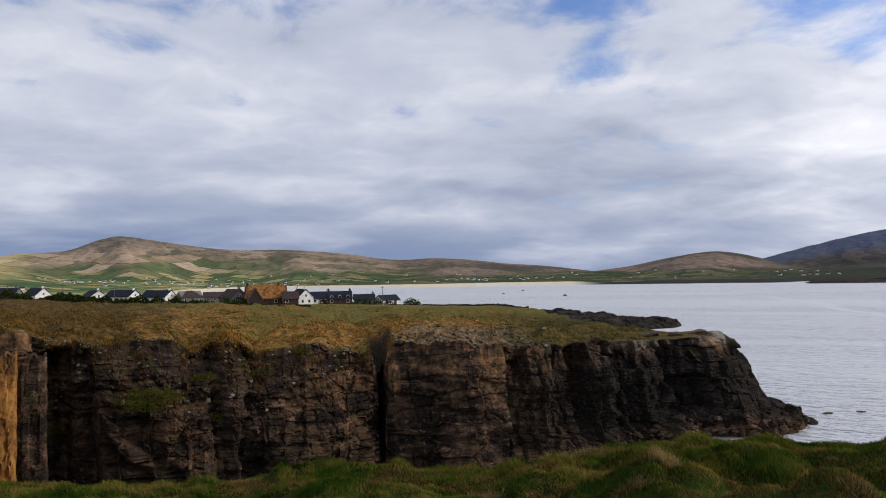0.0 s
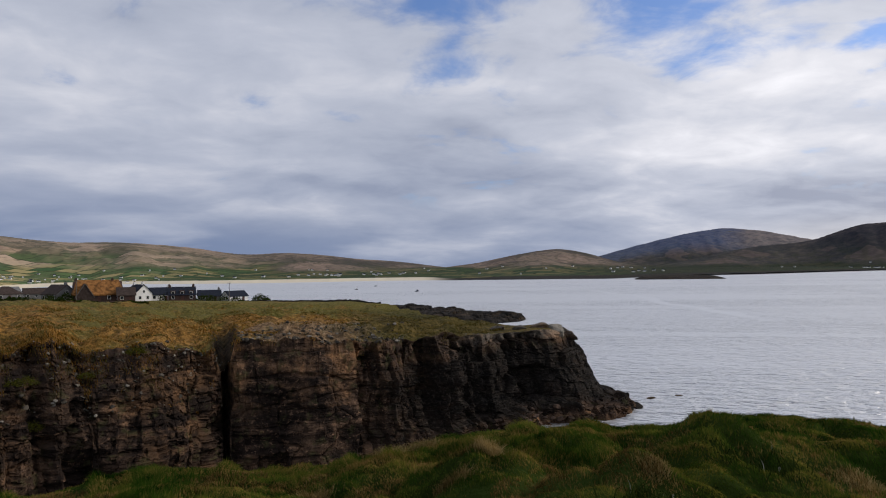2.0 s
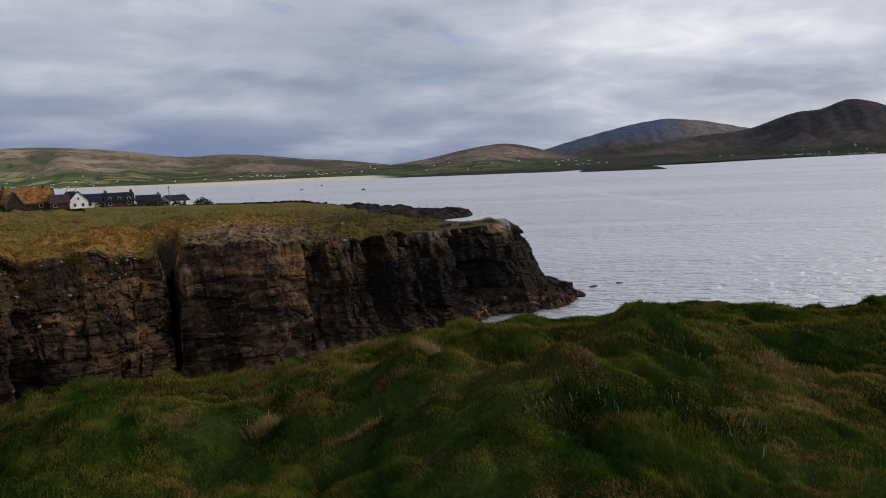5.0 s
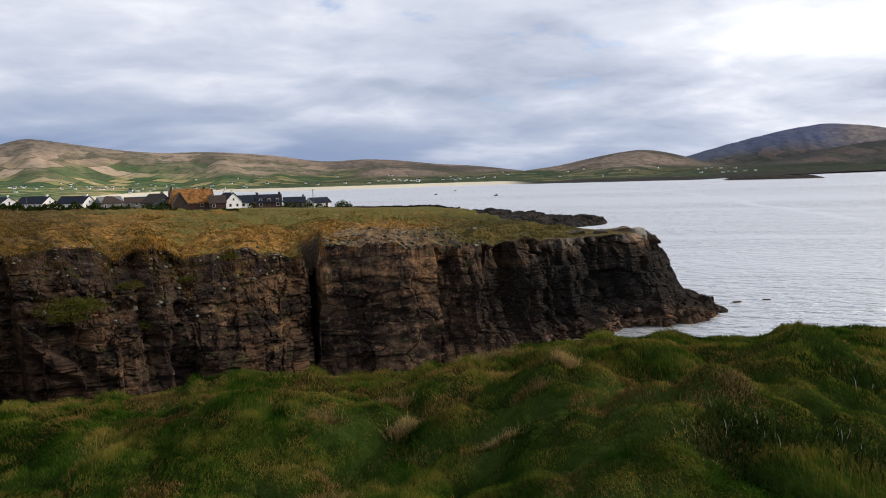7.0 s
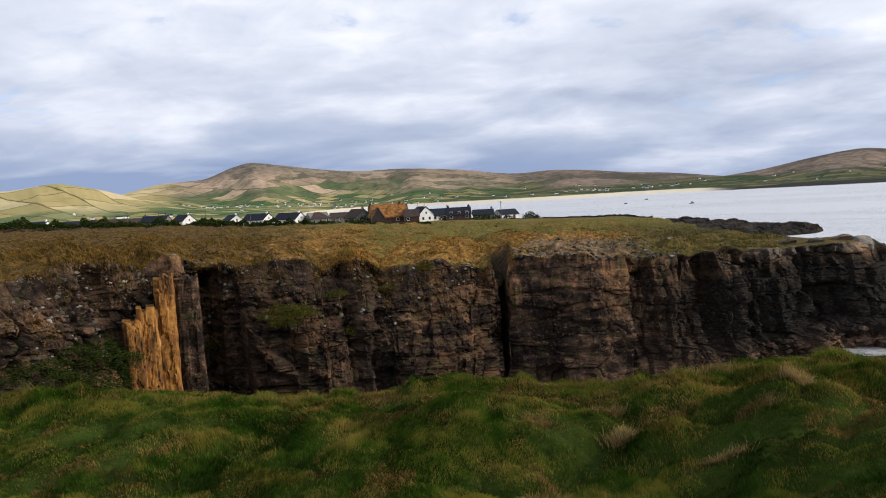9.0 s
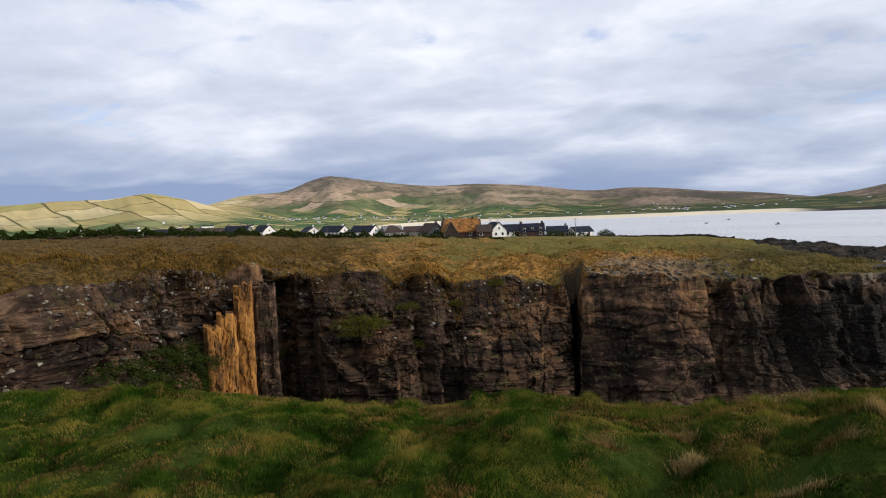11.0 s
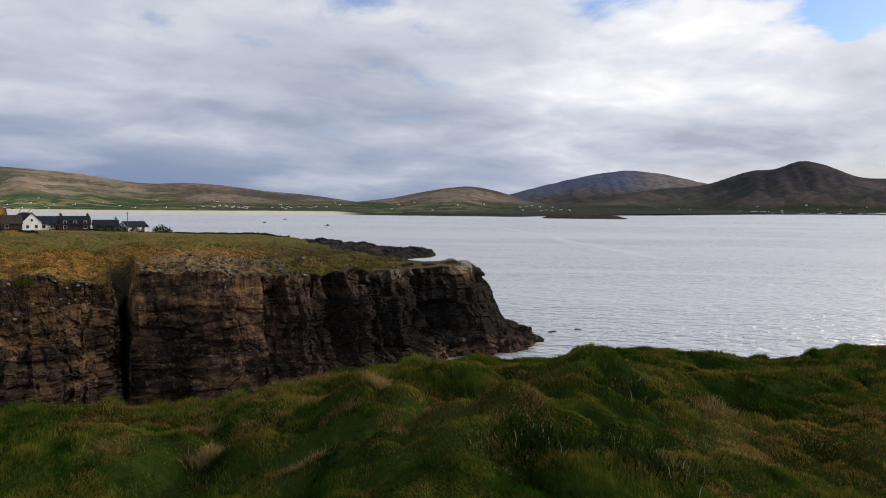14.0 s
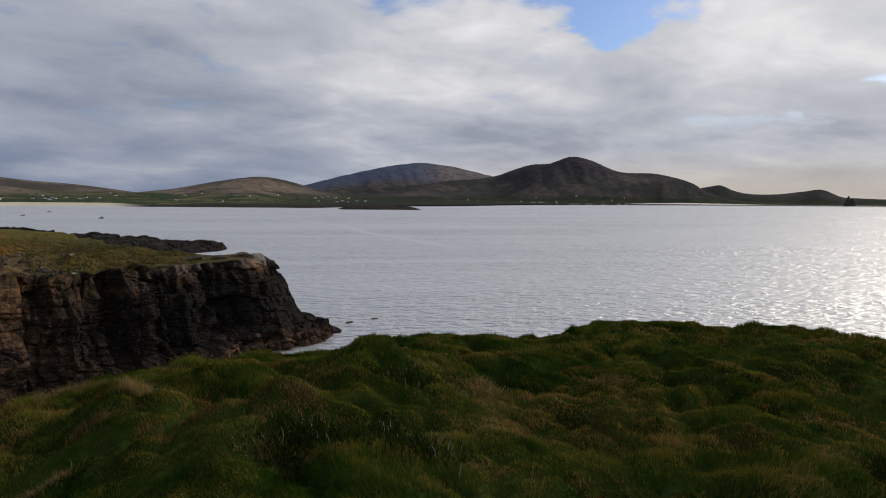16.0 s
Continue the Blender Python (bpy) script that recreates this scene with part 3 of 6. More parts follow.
M_mat = blade_material("withered_mat", [(0.32, (0.04, 0.024, 0.007)), (0.48, (0.135, 0.080, 0.024)), (0.66, (0.26, 0.165, 0.058))], (0.035, 0.036, 0.009), 0.55, combed=True)
M_straw = blade_material("dead_straw", [(0.32, (0.08, 0.050, 0.014)), (0.48, (0.20, 0.135, 0.045)), (0.66, (0.38, 0.28, 0.12))], (0.08, 0.07, 0.018), 0.58, combed=True)
M_soil = plain("dark_turf_soil", (0.026, 0.040, 0.008), 1.0, 1.6, 0.6, 0.6, 0.0)
M_leaf = blade_material("dark_leaves", [(0.1, (0.010, 0.017, 0.004)), (0.5, (0.024, 0.038, 0.008)), (0.9, (0.055, 0.068, 0.014))], (0.04, 0.05, 0.012), 0.70)
M_gorse = blade_material("yellow_green_leaves", [(0.1, (0.022, 0.030, 0.006)), (0.5, (0.06, 0.065, 0.010)), (0.9, (0.14, 0.12, 0.016))], (0.10, 0.085, 0.02), 0.60)
M_stalk = plain("pale_dry_stalk", (0.46, 0.44, 0.36), 0.9, 3.0, 0.2, 0.0)
M_white = plain("white_render", (0.78, 0.78, 0.76), 0.85, 0.8, 0.12, 0.1)
M_grey = plain("grey_render", (0.16, 0.16, 0.16), 0.85, 0.8, 0.2, 0.1)
M_redbrown = plain("red_brown_render", (0.075, 0.048, 0.04), 0.9, 0.8, 0.25, 0.1)
M_slate = plain("blue_black_slate", (0.016, 0.020, 0.032), 0.85, 1.5, 0.35, 0.3)
M_tile = plain("brown_concrete_tile", (0.055, 0.04, 0.034), 0.9, 1.5, 0.35, 0.3)
M_thatch = plain("rust_coloured_thatch", (0.24, 0.11, 0.034), 0.95, 1.0, 0.6, 0.8)
M_glass = plain("dark_window_glass", (0.02, 0.025, 0.03), 0.12, 2.0, 0.2, 0.0, 0.5)
M_frame = plain("white_window_frame", (0.7, 0.7, 0.68), 0.6, 2.0, 0.1, 0.0)
M_door = plain("painted_door", (0.09, 0.045, 0.035), 0.5, 2.0, 0.2, 0.0)
M_wood = plain("grey_weathered_timber", (0.13, 0.115, 0.10), 0.9, 3.0, 0.3, 0.3)
M_foam = plain("sea_foam", (0.75, 0.78, 0.8), 0.8, 2.0, 0.15, 0.3)
M_boat = plain("boat_paint", (0.06, 0.07, 0.09), 0.5, 2.0, 0.2, 0.0)


# ---- tools ----
def hashed(ix, iy, seed):
    h = (ix.astype(np.int64) * 374761393 + iy.astype(np.int64) * 668265263 + seed * 144665) & 0xFFFFFFFF
    h = ((h ^ (h >> 13)) * 1274126177) & 0xFFFFFFFF
    return ((h ^ (h >> 16)) & 0xFFFFFF) / float(0xFFFFFF)


def value_noise(x, y, seed=0):
    """Smooth noise from -1 to 1, with features one unit wide."""
    x, y = np.asarray(x, float), np.asarray(y, float)
    ix, iy = np.floor(x), np.floor(y)
    fx, fy = x - ix, y - iy
    fx, fy = fx * fx * (3 - 2 * fx), fy * fy * (3 - 2 * fy)
    a, b = hashed(ix, iy, seed), hashed(ix + 1, iy, seed)
    c, d = hashed(ix, iy + 1, seed), hashed(ix + 1, iy + 1, seed)
    return 2 * ((a * (1 - fx) + b * fx) * (1 - fy) + (c * (1 - fx) + d * fx) * fy) - 1


def fbm(x, y, seed=0, octaves=4, gain=0.5):
    total, amp = 0.0, 1.0
    for k in range(octaves):
        total = total + amp * value_noise(x * 2 ** k + 17.3 * k, y * 2 ** k - 9.1 * k, seed + k)
        amp *= gain
    return total


def smooth(x, low, high):
    t = np.clip((np.asarray(x, float) - low) / (high - low), 0, 1)
    return t * t * (3 - 2 * t)


def curve_of(rows, column):
    """A function of the first column that glides through the rows' given column."""
    xs, ys = np.array([r[0] for r in rows], float), np.array([r[column] for r in rows], float)
    slope = np.gradient(ys, xs)

    def value(x):
        x = np.clip(np.asarray(x, float), xs[0], xs[-1])
        k = np.clip(np.searchsorted(xs, x) - 1, 0, len(xs) - 2)
        h = xs[k + 1] - xs[k]
        t = (x - xs[k]) / h
        return ((1 + 2 * t) * (1 - t) ** 2 * ys[k] + t * (1 - t) ** 2 * h * slope[k] + t * t * (3 - 2 * t) * ys[k + 1] + t * t * (t - 1) * h * slope[k + 1])

    return value


def mesh_of(name, verts, faces, mat, flat=False):
    """A mesh from numpy arrays; all faces have the same number of corners."""
    verts, faces = np.asarray(verts, np.float32), np.asarray(faces, np.int32)
    me = bpy.data.meshes.new(name)
    n, k = faces.shape
    me.vertices.add(len(verts)), me.loops.add(n * k), me.polygons.add(n)
    me.vertices.foreach_set("co", verts.ravel())
    me.loops.foreach_set("vertex_index", faces.ravel())
    me.polygons.foreach_set("loop_start", np.arange(0, n * k, k, dtype=np.int32))
    me.polygons.foreach_set("use_smooth", np.full(n, not flat))
    me.update(calc_edges=True)
    me.validate()
    me.materials.append(mat)
    return me


def grid_faces(rows, cols):
    i = np.arange(rows * cols).reshape(rows, cols)
    return np.stack([i[:-1, :-1], i[:-1, 1:], i[1:, 1:], i[1:, :-1]], -1).reshape(-1, 4)


def part(name, bm, mat, parent=None, label=""):
    me = bpy.data.meshes.new(name)
    bm.normal_update()
    bm.to_mesh(me)
    bm.free()
    me.materials.append(mat)
    ob = new(name, me)
    if parent:
        ob.parent = parent
    return tagged(ob, label)


def box(bm, x0, x1, y0, y1, z0, z1):
    v = [bm.verts.new(p) for p in ((x0, y0, z0), (x1, y0, z0), (x1, y1, z0), (x0, y1, z0), (x0, y0, z1), (x1, y0, z1), (x1, y1, z1), (x0, y1, z1))]
    for f in ((0, 3, 2, 1), (4, 5, 6, 7), (0, 1, 5, 4), (1, 2, 6, 5), (2, 3, 7, 6), (3, 0, 4, 7)):
        bm.faces.new([v[i] for i in f])


def polar(az, d):
    a = np.radians(az)
    return d * np.sin(a), d * np.cos(a)


# ---- sea ----
radius = np.concatenate([[0.0], np.geomspace(30, 4950, 24)])
turn = np.linspace(0, 2 * np.pi, 97)
rr, tt = np.meshgrid(radius, turn, indexing="ij")
water = new("water", mesh_of("water", np.stack([rr * np.sin(tt), rr * np.cos(tt), 0 * rr], -1).reshape(-1, 3), grid_faces(25, 97)[:, ::-1], M_water))
tagged(water, "grey-blue choppy sea water of a wide bay", "sea", kind="structure")

# ---- far shore and hills ----
SHORE = [(-85, 600), (-50, 640), (-34, 700), (-27, 850), (-22, 1150), (-16, 1750), (-7, 1560), (-2, 1480), (6, 1520), (14, 1420), (21, 1380), (27, 1400),
         (29, 1550), (33, 1800), (37, 2000), (46, 2940), (52, 3400), (60, 3850), (69, 4200), (85, 4300)]
# ridges: azimuth and skyline elevation in degrees
RIDGES = {
    "near_left": (1900, 620, [(-70, 1.2), (-52, 1.7), (-45, 2.15), (-41.6, 2.25), (-38.7, 2.55), (-36.8, 2.15), (-34, 1.36), (-31, 0.6), (-28, 0.0), (-26, -0.4)]),
    "left": (3250, 1050, [(-46, -0.2), (-40, 0.4), (-37, 1.0), (-34.6, 1.64), (-32.3, 2.2), (-28.9, 2.5), (-25.4, 3.6), (-23.1, 3.35), (-20.9, 3.0), (-16.2, 2.52), (-13.9, 2.55),
                         (-8.3, 2.18), (-4.1, 1.6), (-0.2, 1.66), (2, 1.5), (5.2, 1.12), (8.2, 0.88), (11.7, 0.42), (14, 0.1), (18, -0.3)]),
    "middle": (3000, 950, [(8, -0.3), (12.6, 0.34), (14.9, 0.62), (18.6, 1.31), (21.9, 1.66), (24.2, 1.25), (26.5, 0.54), (29, 0.1), (33, -0.3)]),
    "blue": (4650, 700, [(20, -0.3), (25.4, 1.15), (28.9, 2.05), (33.5, 2.93), (34.5, 3.0), (37, 2.75), (40.5, 1.95), (45, 1.0), (50, 0)]),
    "dark": (3950, 800, [(27, -0.2), (31.7, 0.5), (36.2, 1.45), (40.5, 1.9), (43.9, 2.92), (45.1, 2.98), (47.1, 3.56), (48.3, 3.3), (50.6, 2.35), (53.7, 2.12), (55.9, 1.56), (57.2, 1.0), (60, 0.3), (63, -0.2)]),
    "right": (4500, 350, [(50, -0.1), (56, 0.8), (57.6, 1.15), (58.3, 1.24), (59.4, 0.8), (62.2, 0.56), (64, 0.76), (65.3, 0.9), (66.6, 0.36), (67.5, 0.30), (70, 0.2), (76, 0.1), (85, 0.0)]),
}
shore_row = curve_of(SHORE, 1)


def shore_at(az):
    return shore_row(az) * (1 + 0.03 * smooth(az, 38, 30))


def far_height(az, d):
    rim = shore_at(az) * (1 + 0.012 * fbm(az * 0.8, az * 0, 5, 4))
    inland = d - rim
    z = -2.5 + 9.5 * smooth(inland, -25, 260) + np.where(az < 14, 28, 14) * np.clip((inland - 150) / 1500, 0, 1)
    z = z + smooth(inland, 60, 400) * 1.2 * fbm(az * 1.4, d * 0.01, 9, 3)
    for k, (ridge, wide, rows) in enumerate(RIDGES.values()):
        e = curve_of(rows, 1)(az)
        bend = ridge * (1 + 0.035 * value_noise(az * 0.13, az * 0, 21 + k))
        top = EYE + bend * np.tan(np.radians(e)) + 2.0
        t = (d - bend) / np.where(d < bend, wide * (1 + 0.3 * value_noise(az * 0.25, az * 0, 40 + k)), wide * 0.7)
        shape = np.clip(1 - np.abs(t), 0, 1)
        shape = shape * shape * (2.2 - 1.2 * shape)
        gully = 1 + 0.09 * fbm(az * 0.6 + 0.0012 * d, d * 0.0016, 60 + k, 5, 0.6) * np.clip(np.abs(t) * 3, 0, 1)
        inside = (az > rows[0][0]) & (az < rows[-1][0])
        foot = z + (4 - z) * smooth(az, 30, 38)
        z = np.where(inside & (top > z), np.maximum(z, foot + (top - foot) * shape * gully * smooth(inland, 0, 300)), z)
    return z


azs = np.linspace(-84, 84, 1050)
steps = np.linspace(0, 1, 130)
aa, ss = np.meshgrid(azs, steps, indexing="ij")
start = shore_at(aa) * (1 + 0.012 * fbm(aa * 0.8, aa * 0, 5, 4)) + 56
dd = start + (4930 - start) * ss ** 1.25
zz = far_height(aa, dd)
xx, yy = polar(aa, dd)
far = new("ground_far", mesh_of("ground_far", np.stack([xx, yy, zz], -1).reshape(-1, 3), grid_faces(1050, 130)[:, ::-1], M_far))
tagged(far, "far shore with a pale strand, small green fields and brown moorland hills", "hills", kind="structure")

# ---- headland across the cove ----
# azimuth, distance of the cliff top, its height, how far the foot stands out
NEAR = [(-100, 30, 18.5, 6), (-75, 40, 18, 8), (-62, 46, 17.5, 10), (-50, 50, 17, 11), (-43, 54, 16.5, 9), (-37, 59, 16.4, 5), (-33.5, 62, 16.1, 1.5), (-30, 64, 15.2, 1.5), (-23, 65.5, 14.3, 6.0),
        (-17, 66.5, 13.4, 6.5), (-11, 67.5, 13.1, 6.0), (-6.5, 68.5, 13.4, 1.6), (0, 69, 13.2, 1.6), (4.5, 70, 13.1, 1.6), (9, 75, 12.6, 2), (14, 83, 12.1, 1.8), (18, 91, 11.75, 2.8), (21, 97, 11.45, 5.0)]
SEAWARD = [(-100, 900), (-60, 900), (-30, 800), (-24, 620), (-15, 450), (-8, 330), (-3, 262), (3, 215), (7.2, 178), (8.4, 156), (11.5, 127), (14.3, 111), (17, 104), (21, 106)]
# height of the turf at about 200 m
FIELD = [(-100, 22), (-60, 19), (-42, 17.6), (-35, 16.4), (-29, 15.4), (-23, 14.1), (-14, 12.8), (-6, 11.9), (0, 11.3), (7, 11.9), (12, 11.6), (17, 11.5), (21, 11.5)]
# height of the crest of the tussocky slope
CREST = [(-100, 22), (-60, 19.2), (-42, 18.2), (-35, 17.7), (-27, 16.8), (-20, 15.9), (-14, 15.2), (-6, 14.1), (0, 13.7), (5, 13.0), (9, 12.2), (12, 11.8), (17, 11.6), (21, 11.5)]
edge_at, top_at, out_at = (curve_of(NEAR, k) for k in (1, 2, 3))
sea_at, field_at, crest_at = curve_of(SEAWARD, 1), curve_of(FIELD, 1), curve_of(CREST, 1)
# gullies cut into the face: azimuth, half width in degrees, depth in metres
GULLIES = [(-5.45, 0.34, 5.0), (-29.3, 0.8, 3.0), (-19.0, 0.5, 1.5), (8.9, 0.35, 2.4), (10.9, 0.45, 3.0), (13.2, 0.32, 2.4), (17.4, 0.4, 2.0), (-38, 1.0, 2.0)]


def gully_depth(az, only=None):
    depth = 0 * az
    for a, w, d in GULLIES[:only]:
        depth = depth + d * np.clip(1 - np.abs(az - a) / w, 0, 1) ** 0.6
    return depth


def rim_at(az):
    return edge_at(az) + 0.45 * fbm(az * 1.1, az * 0, 3, 4) + 0.55 * gully_depth(az, 1)


def land_z(az, d):
    """Height of the headland's turf."""
    near, far_side = edge_at(az), sea_at(az)
    lip, field = top_at(az), field_at(az)
    t = np.clip((d - near) / (near * 0.88), 0, 1) ** 0.85
    fall = smooth(d, near * 1.88, 205)
    level = smooth(az, 17, 11)
    lip = lip + (0.12 + 0.43 * level) * fbm(az * 0.45, az * 0 + 2, 37, 4)
    z = (lip * (1 - t) + crest_at(az) * t) * (1 - fall) + field * fall
    back = smooth(d, 205, 320) * 2.6 + smooth(d, 300, 800) * 6
    rough = smooth(d, 190, 135)
    z = z - back + rough * (0.15 + 0.85 * level) * (0.55 * fbm(*[c * 0.28 for c in polar(az, d)], 31, 5)) + 0.25 * fbm(*[c * 0.05 for c in polar(az, d)], 33, 3)
    z = z + level * smooth(d / near, 1.5, 1.15) * smooth(d - near, 0.3, 3.0) * 0.9 * (np.abs(fbm(*[c * 0.24 for c in polar(az, d)], 35, 3)) - 0.25)
    cleft = np.clip(1 - np.abs(az + 5.5) / 0.8, 0, 1)
    z = z - 3.4 * cleft ** 0.8 * np.clip(1 - (d - near) / 24, 0, 1)
    return z


def ground_z(x, y):
    d = math.hypot(x, y)
    return float(land_z(np.array(math.degrees(math.atan2(x, y))), np.array(d)))


azs = np.concatenate([np.linspace(-100, -46, 80, endpoint=False), np.linspace(-46, 21, 640)])
steps = np.linspace(0, 1, 140)
aa, ss = np.meshgrid(azs, steps, indexing="ij")
r0, r1 = rim_at(aa), sea_at(aa)
dd = r0 + (r1 - r0) * ss ** 2.0
zz = land_z(aa, dd)
zz = np.where(ss > 0.985, -1.5, zz)
xx, yy = polar(aa, dd)
head = new("ground", mesh_of("ground", np.stack([xx, yy, zz], -1).reshape(-1, 3), grid_faces(len(azs), 140)[:, ::-1], M_turf))
tagged(head, "grassy headland with tawny tussocks and a cropped green field", "headland", kind="structure")


# cliff: the near face, round the tip and along the seaward side
NC = 1250
END = 90 + NC


def cliff_line():
    pts = [(a, float(rim_at(np.array(a))), float(land_z(np.array(a), rim_at(np.array(a)))), float(out_at(a))) for a in np.concatenate([np.linspace(-100, -46, 90, endpoint=False), np.linspace(-46, 21, NC)])]
    line = [(*polar(a, d), z, o) for a, d, z, o in pts]
    tip = [(21.6, 98.6, 11.35, 6.0), (22.2, 100.4, 11.1, 6.2), (22.7, 102.6, 11.0, 6.2), (22.8, 104.8, 10.6, 6.0), (22.5, 106.6, 10.6, 5.5), (21.6, 107, 10.9, 5.5), (19.5, 105, 11.4, 5), (17, 104, 11.8, 4.5), (14.3, 111, 11.6, 4)]
    fine = []
    for (a, b) in zip(tip[:-1], tip[1:]):
        for t in np.linspace(0, 1, 22, endpoint=False):
            a2, d2, z2, o2 = (p + (q - p) * t for p, q in zip(a, b))
            fine.append((*polar(a2, d2), z2, o2))
    return np.array(line + fine)


def beds(s, z, seed, mean, wide):
    """Layered rock: each bed, cut across into long blocks, has its own set-back; the underside of a bed is recessed."""
    u = z / mean + 0.9 * value_noise(z / (mean * 2.3), 0 * s, seed) + 0.35 * value_noise(s / 17, z / 5, seed + 4)
    bed = np.floor(u)
    block = np.floor(s / (wide * (0.5 + hashed(bed, 0 * bed + 3, seed))) + 9 * hashed(bed, 0 * bed, seed + 1) + 0.3 * value_noise(s, z, seed + 6))
    under = np.clip(1 - (u - bed) / 0.22, 0, 1)
    return 2 * hashed(block, bed, seed + 2) - 1 + 0.5 * (2 * hashed(bed, 0 * bed + 5, seed) - 1), under


def chunks(s, z, seed, wide, high, square=0.6, wave=0.25):
    """Tumbled blocks: each cell's own set-back and slant, the depth of the joint round it, and its own number."""
    u, v = s / wide + wave * value_noise(z / high, s / wide, seed + 9), z / high + 0.8 * wave * value_noise(s / wide, z / high, seed + 8)
    iu, iv = np.floor(u), np.floor(v)
    first, second = np.full(u.shape, 9.0), np.full(u.shape, 9.0)
    cu, cv, du, dv = iu.copy(), iv.copy(), 0 * u, 0 * u
    for i in (-1, 0, 1):
        for j in (-1, 0, 1):
            a, b = iu + i, iv + j
            eu = u - a - 0.5 - square * (hashed(a, b, seed) - 0.5)
            ev = v - b - 0.5 - square * (hashed(a, b, seed + 1) - 0.5)
            r = np.maximum(np.abs(eu), np.abs(ev)) * 0.7 + 0.3 * np.hypot(eu, ev)
            closer = r < first
            second = np.where(closer, first, np.minimum(second, r))
            cu, cv, du, dv = np.where(closer, a, cu), np.where(closer, b, cv), np.where(closer, eu, du), np.where(closer, ev, dv)
            first = np.where(closer, r, first)
    lot = hashed(cu, cv, seed + 2)
    slant = (hashed(cu, cv, seed + 3) - 0.5) * du * 1.2 + (hashed(cu, cv, seed + 4) - 0.65) * dv * 1.2
    joint = np.clip(1 - (second - first) / 0.07, 0, 1)
    return 2 * lot - 1 + slant, joint, hashed(cu, cv, seed + 5)


line = cliff_line()
seg = np.hypot(*np.gradient(line[:, :2], axis=0).T)
run = np.concatenate([[0], np.cumsum(np.hypot(*np.diff(line[:, :2], axis=0).T))])
wide_line = np.stack([np.convolve(np.pad(line[:, k], 34, "edge"), np.ones(69) / 69, "valid") for k in (0, 1)], -1)
tangent = np.gradient(wide_line, axis=0)
normal = np.stack([tangent[:, 1], -tangent[:, 0]], -1)
normal /= np.linalg.norm(normal, axis=1)[:, None]
ROWSV = 165
vs = np.linspace(0, 1, ROWSV)
S, V = np.meshgrid(run, vs, indexing="ij")
zt = line[:, 2][:, None]
Z = -1.2 + (zt + 1.2) * V
az_line = np.degrees(np.arctan2(line[:, 0], line[:, 1]))
front_side = np.arange(len(line)) < END
# great faces that stand forward or back between the main joints
JOINTS = [-46, -38, -31, -27.2, -20.6, -16, -5.35, 4.7, 6.6, 8.7, 11.4, 13.3, 15.2, 17.5, 19.6]
STAND = [0.0, 0.3, 0.6, -1.4, 0.5, -0.4, 0.2, 0.9, -0.7, 0.3, -1.3, 0.4, -0.6, 0.5, -0.4, 0.5]
wavy = az_line[:, None] + 0.25 * fbm(Z / 3.5, S * 0 + 3, 131, 3)
face = np.array(STAND)[np.searchsorted(JOINTS, wavy)]
face = np.where(front_side[:, None], face, 0.3)
slack = np.where(front_side, np.interp(az_line, [-46, -30, -26, -9, -5.5, 10, 16, 21], [1.0, 1.2, 3.4, 3.4, 1.2, 1.0, 1.0, 1.0]), 1.0)[:, None]
lean = line[:, 3][:, None] * (1 - V ** slack)
# a low shelf of rock runs along the foot of the tip
shelf = np.where(front_side, np.interp(az_line, [9, 13, 17, 21], [0.0, 1.0, 2.2, 3.0]), np.interp(np.arange(len(line)), [END, END + 100, END + 160], [3.2, 2.6, 1.0]))[:, None]
lean = lean + shelf * smooth(Z + 0.9 * fbm(S / 5, S * 0, 141, 3), 2.3, 1.3)
# how strongly the face is broken into columns and blocks
broken = np.where(front_side, np.interp(az_line, [-46, -31, -27, -16, -12, -6, -5, 4, 5, 15, 18, 21], [0.9, 0.9, 0.6, 0.6, 0.55, 0.55, 0.5, 0.5, 1.15, 1.15, 1.1, 1.0]), 0.9)[:, None]
fade = smooth(1 - V, 0.0, 0.04)
tilt = Z + 0.008 * S
relief = 0.75 * fbm(S / 11, Z / 8, 71, 3) + 0.25 * fbm(S / 3.2, tilt / 2.4, 75, 4, 0.6) + (0.07 + 0.10 * smooth(wavy, -5.6, -6.2)) * fbm(S / 0.7, tilt / 0.45, 79, 3, 0.7) + 0.8 * face * np.minimum(1.0, broken + 0.3)
kind = np.where(front_side, np.searchsorted([-27.2, -5.45, 4.7, 14.2], az_line), 4)[:, None]
tint = 0 * S
# for each stretch of the face: large blocks, small blocks (width, height, set-back), thick beds, thin beds (thickness, length, set-back)
STRETCH = (((3.2, 2.2, 0.55), (1.1, 0.7, 0.28), (0.9, 4.0, 0.20), (0.35, 2.0, 0.08)),
           ((3.2, 1.7, 0.34), (0.75, 0.42, 0.15), (1.1, 7.0, 0.26), (0.42, 3.0, 0.12)),
           ((5.6, 3.4, 0.26), (1.9, 1.0, 0.10), (1.25, 8.0, 0.26), (0.42, 4.0, 0.09)),
           ((1.8, 4.2, 0.62), (1.0, 1.2, 0.22), (0.95, 3.0, 0.20), (0.36, 1.6, 0.09)),
           ((3.0, 2.0, 0.70), (1.3, 0.9, 0.26), (1.5, 4.0, 0.16), (0.55, 2.0, 0.05)))
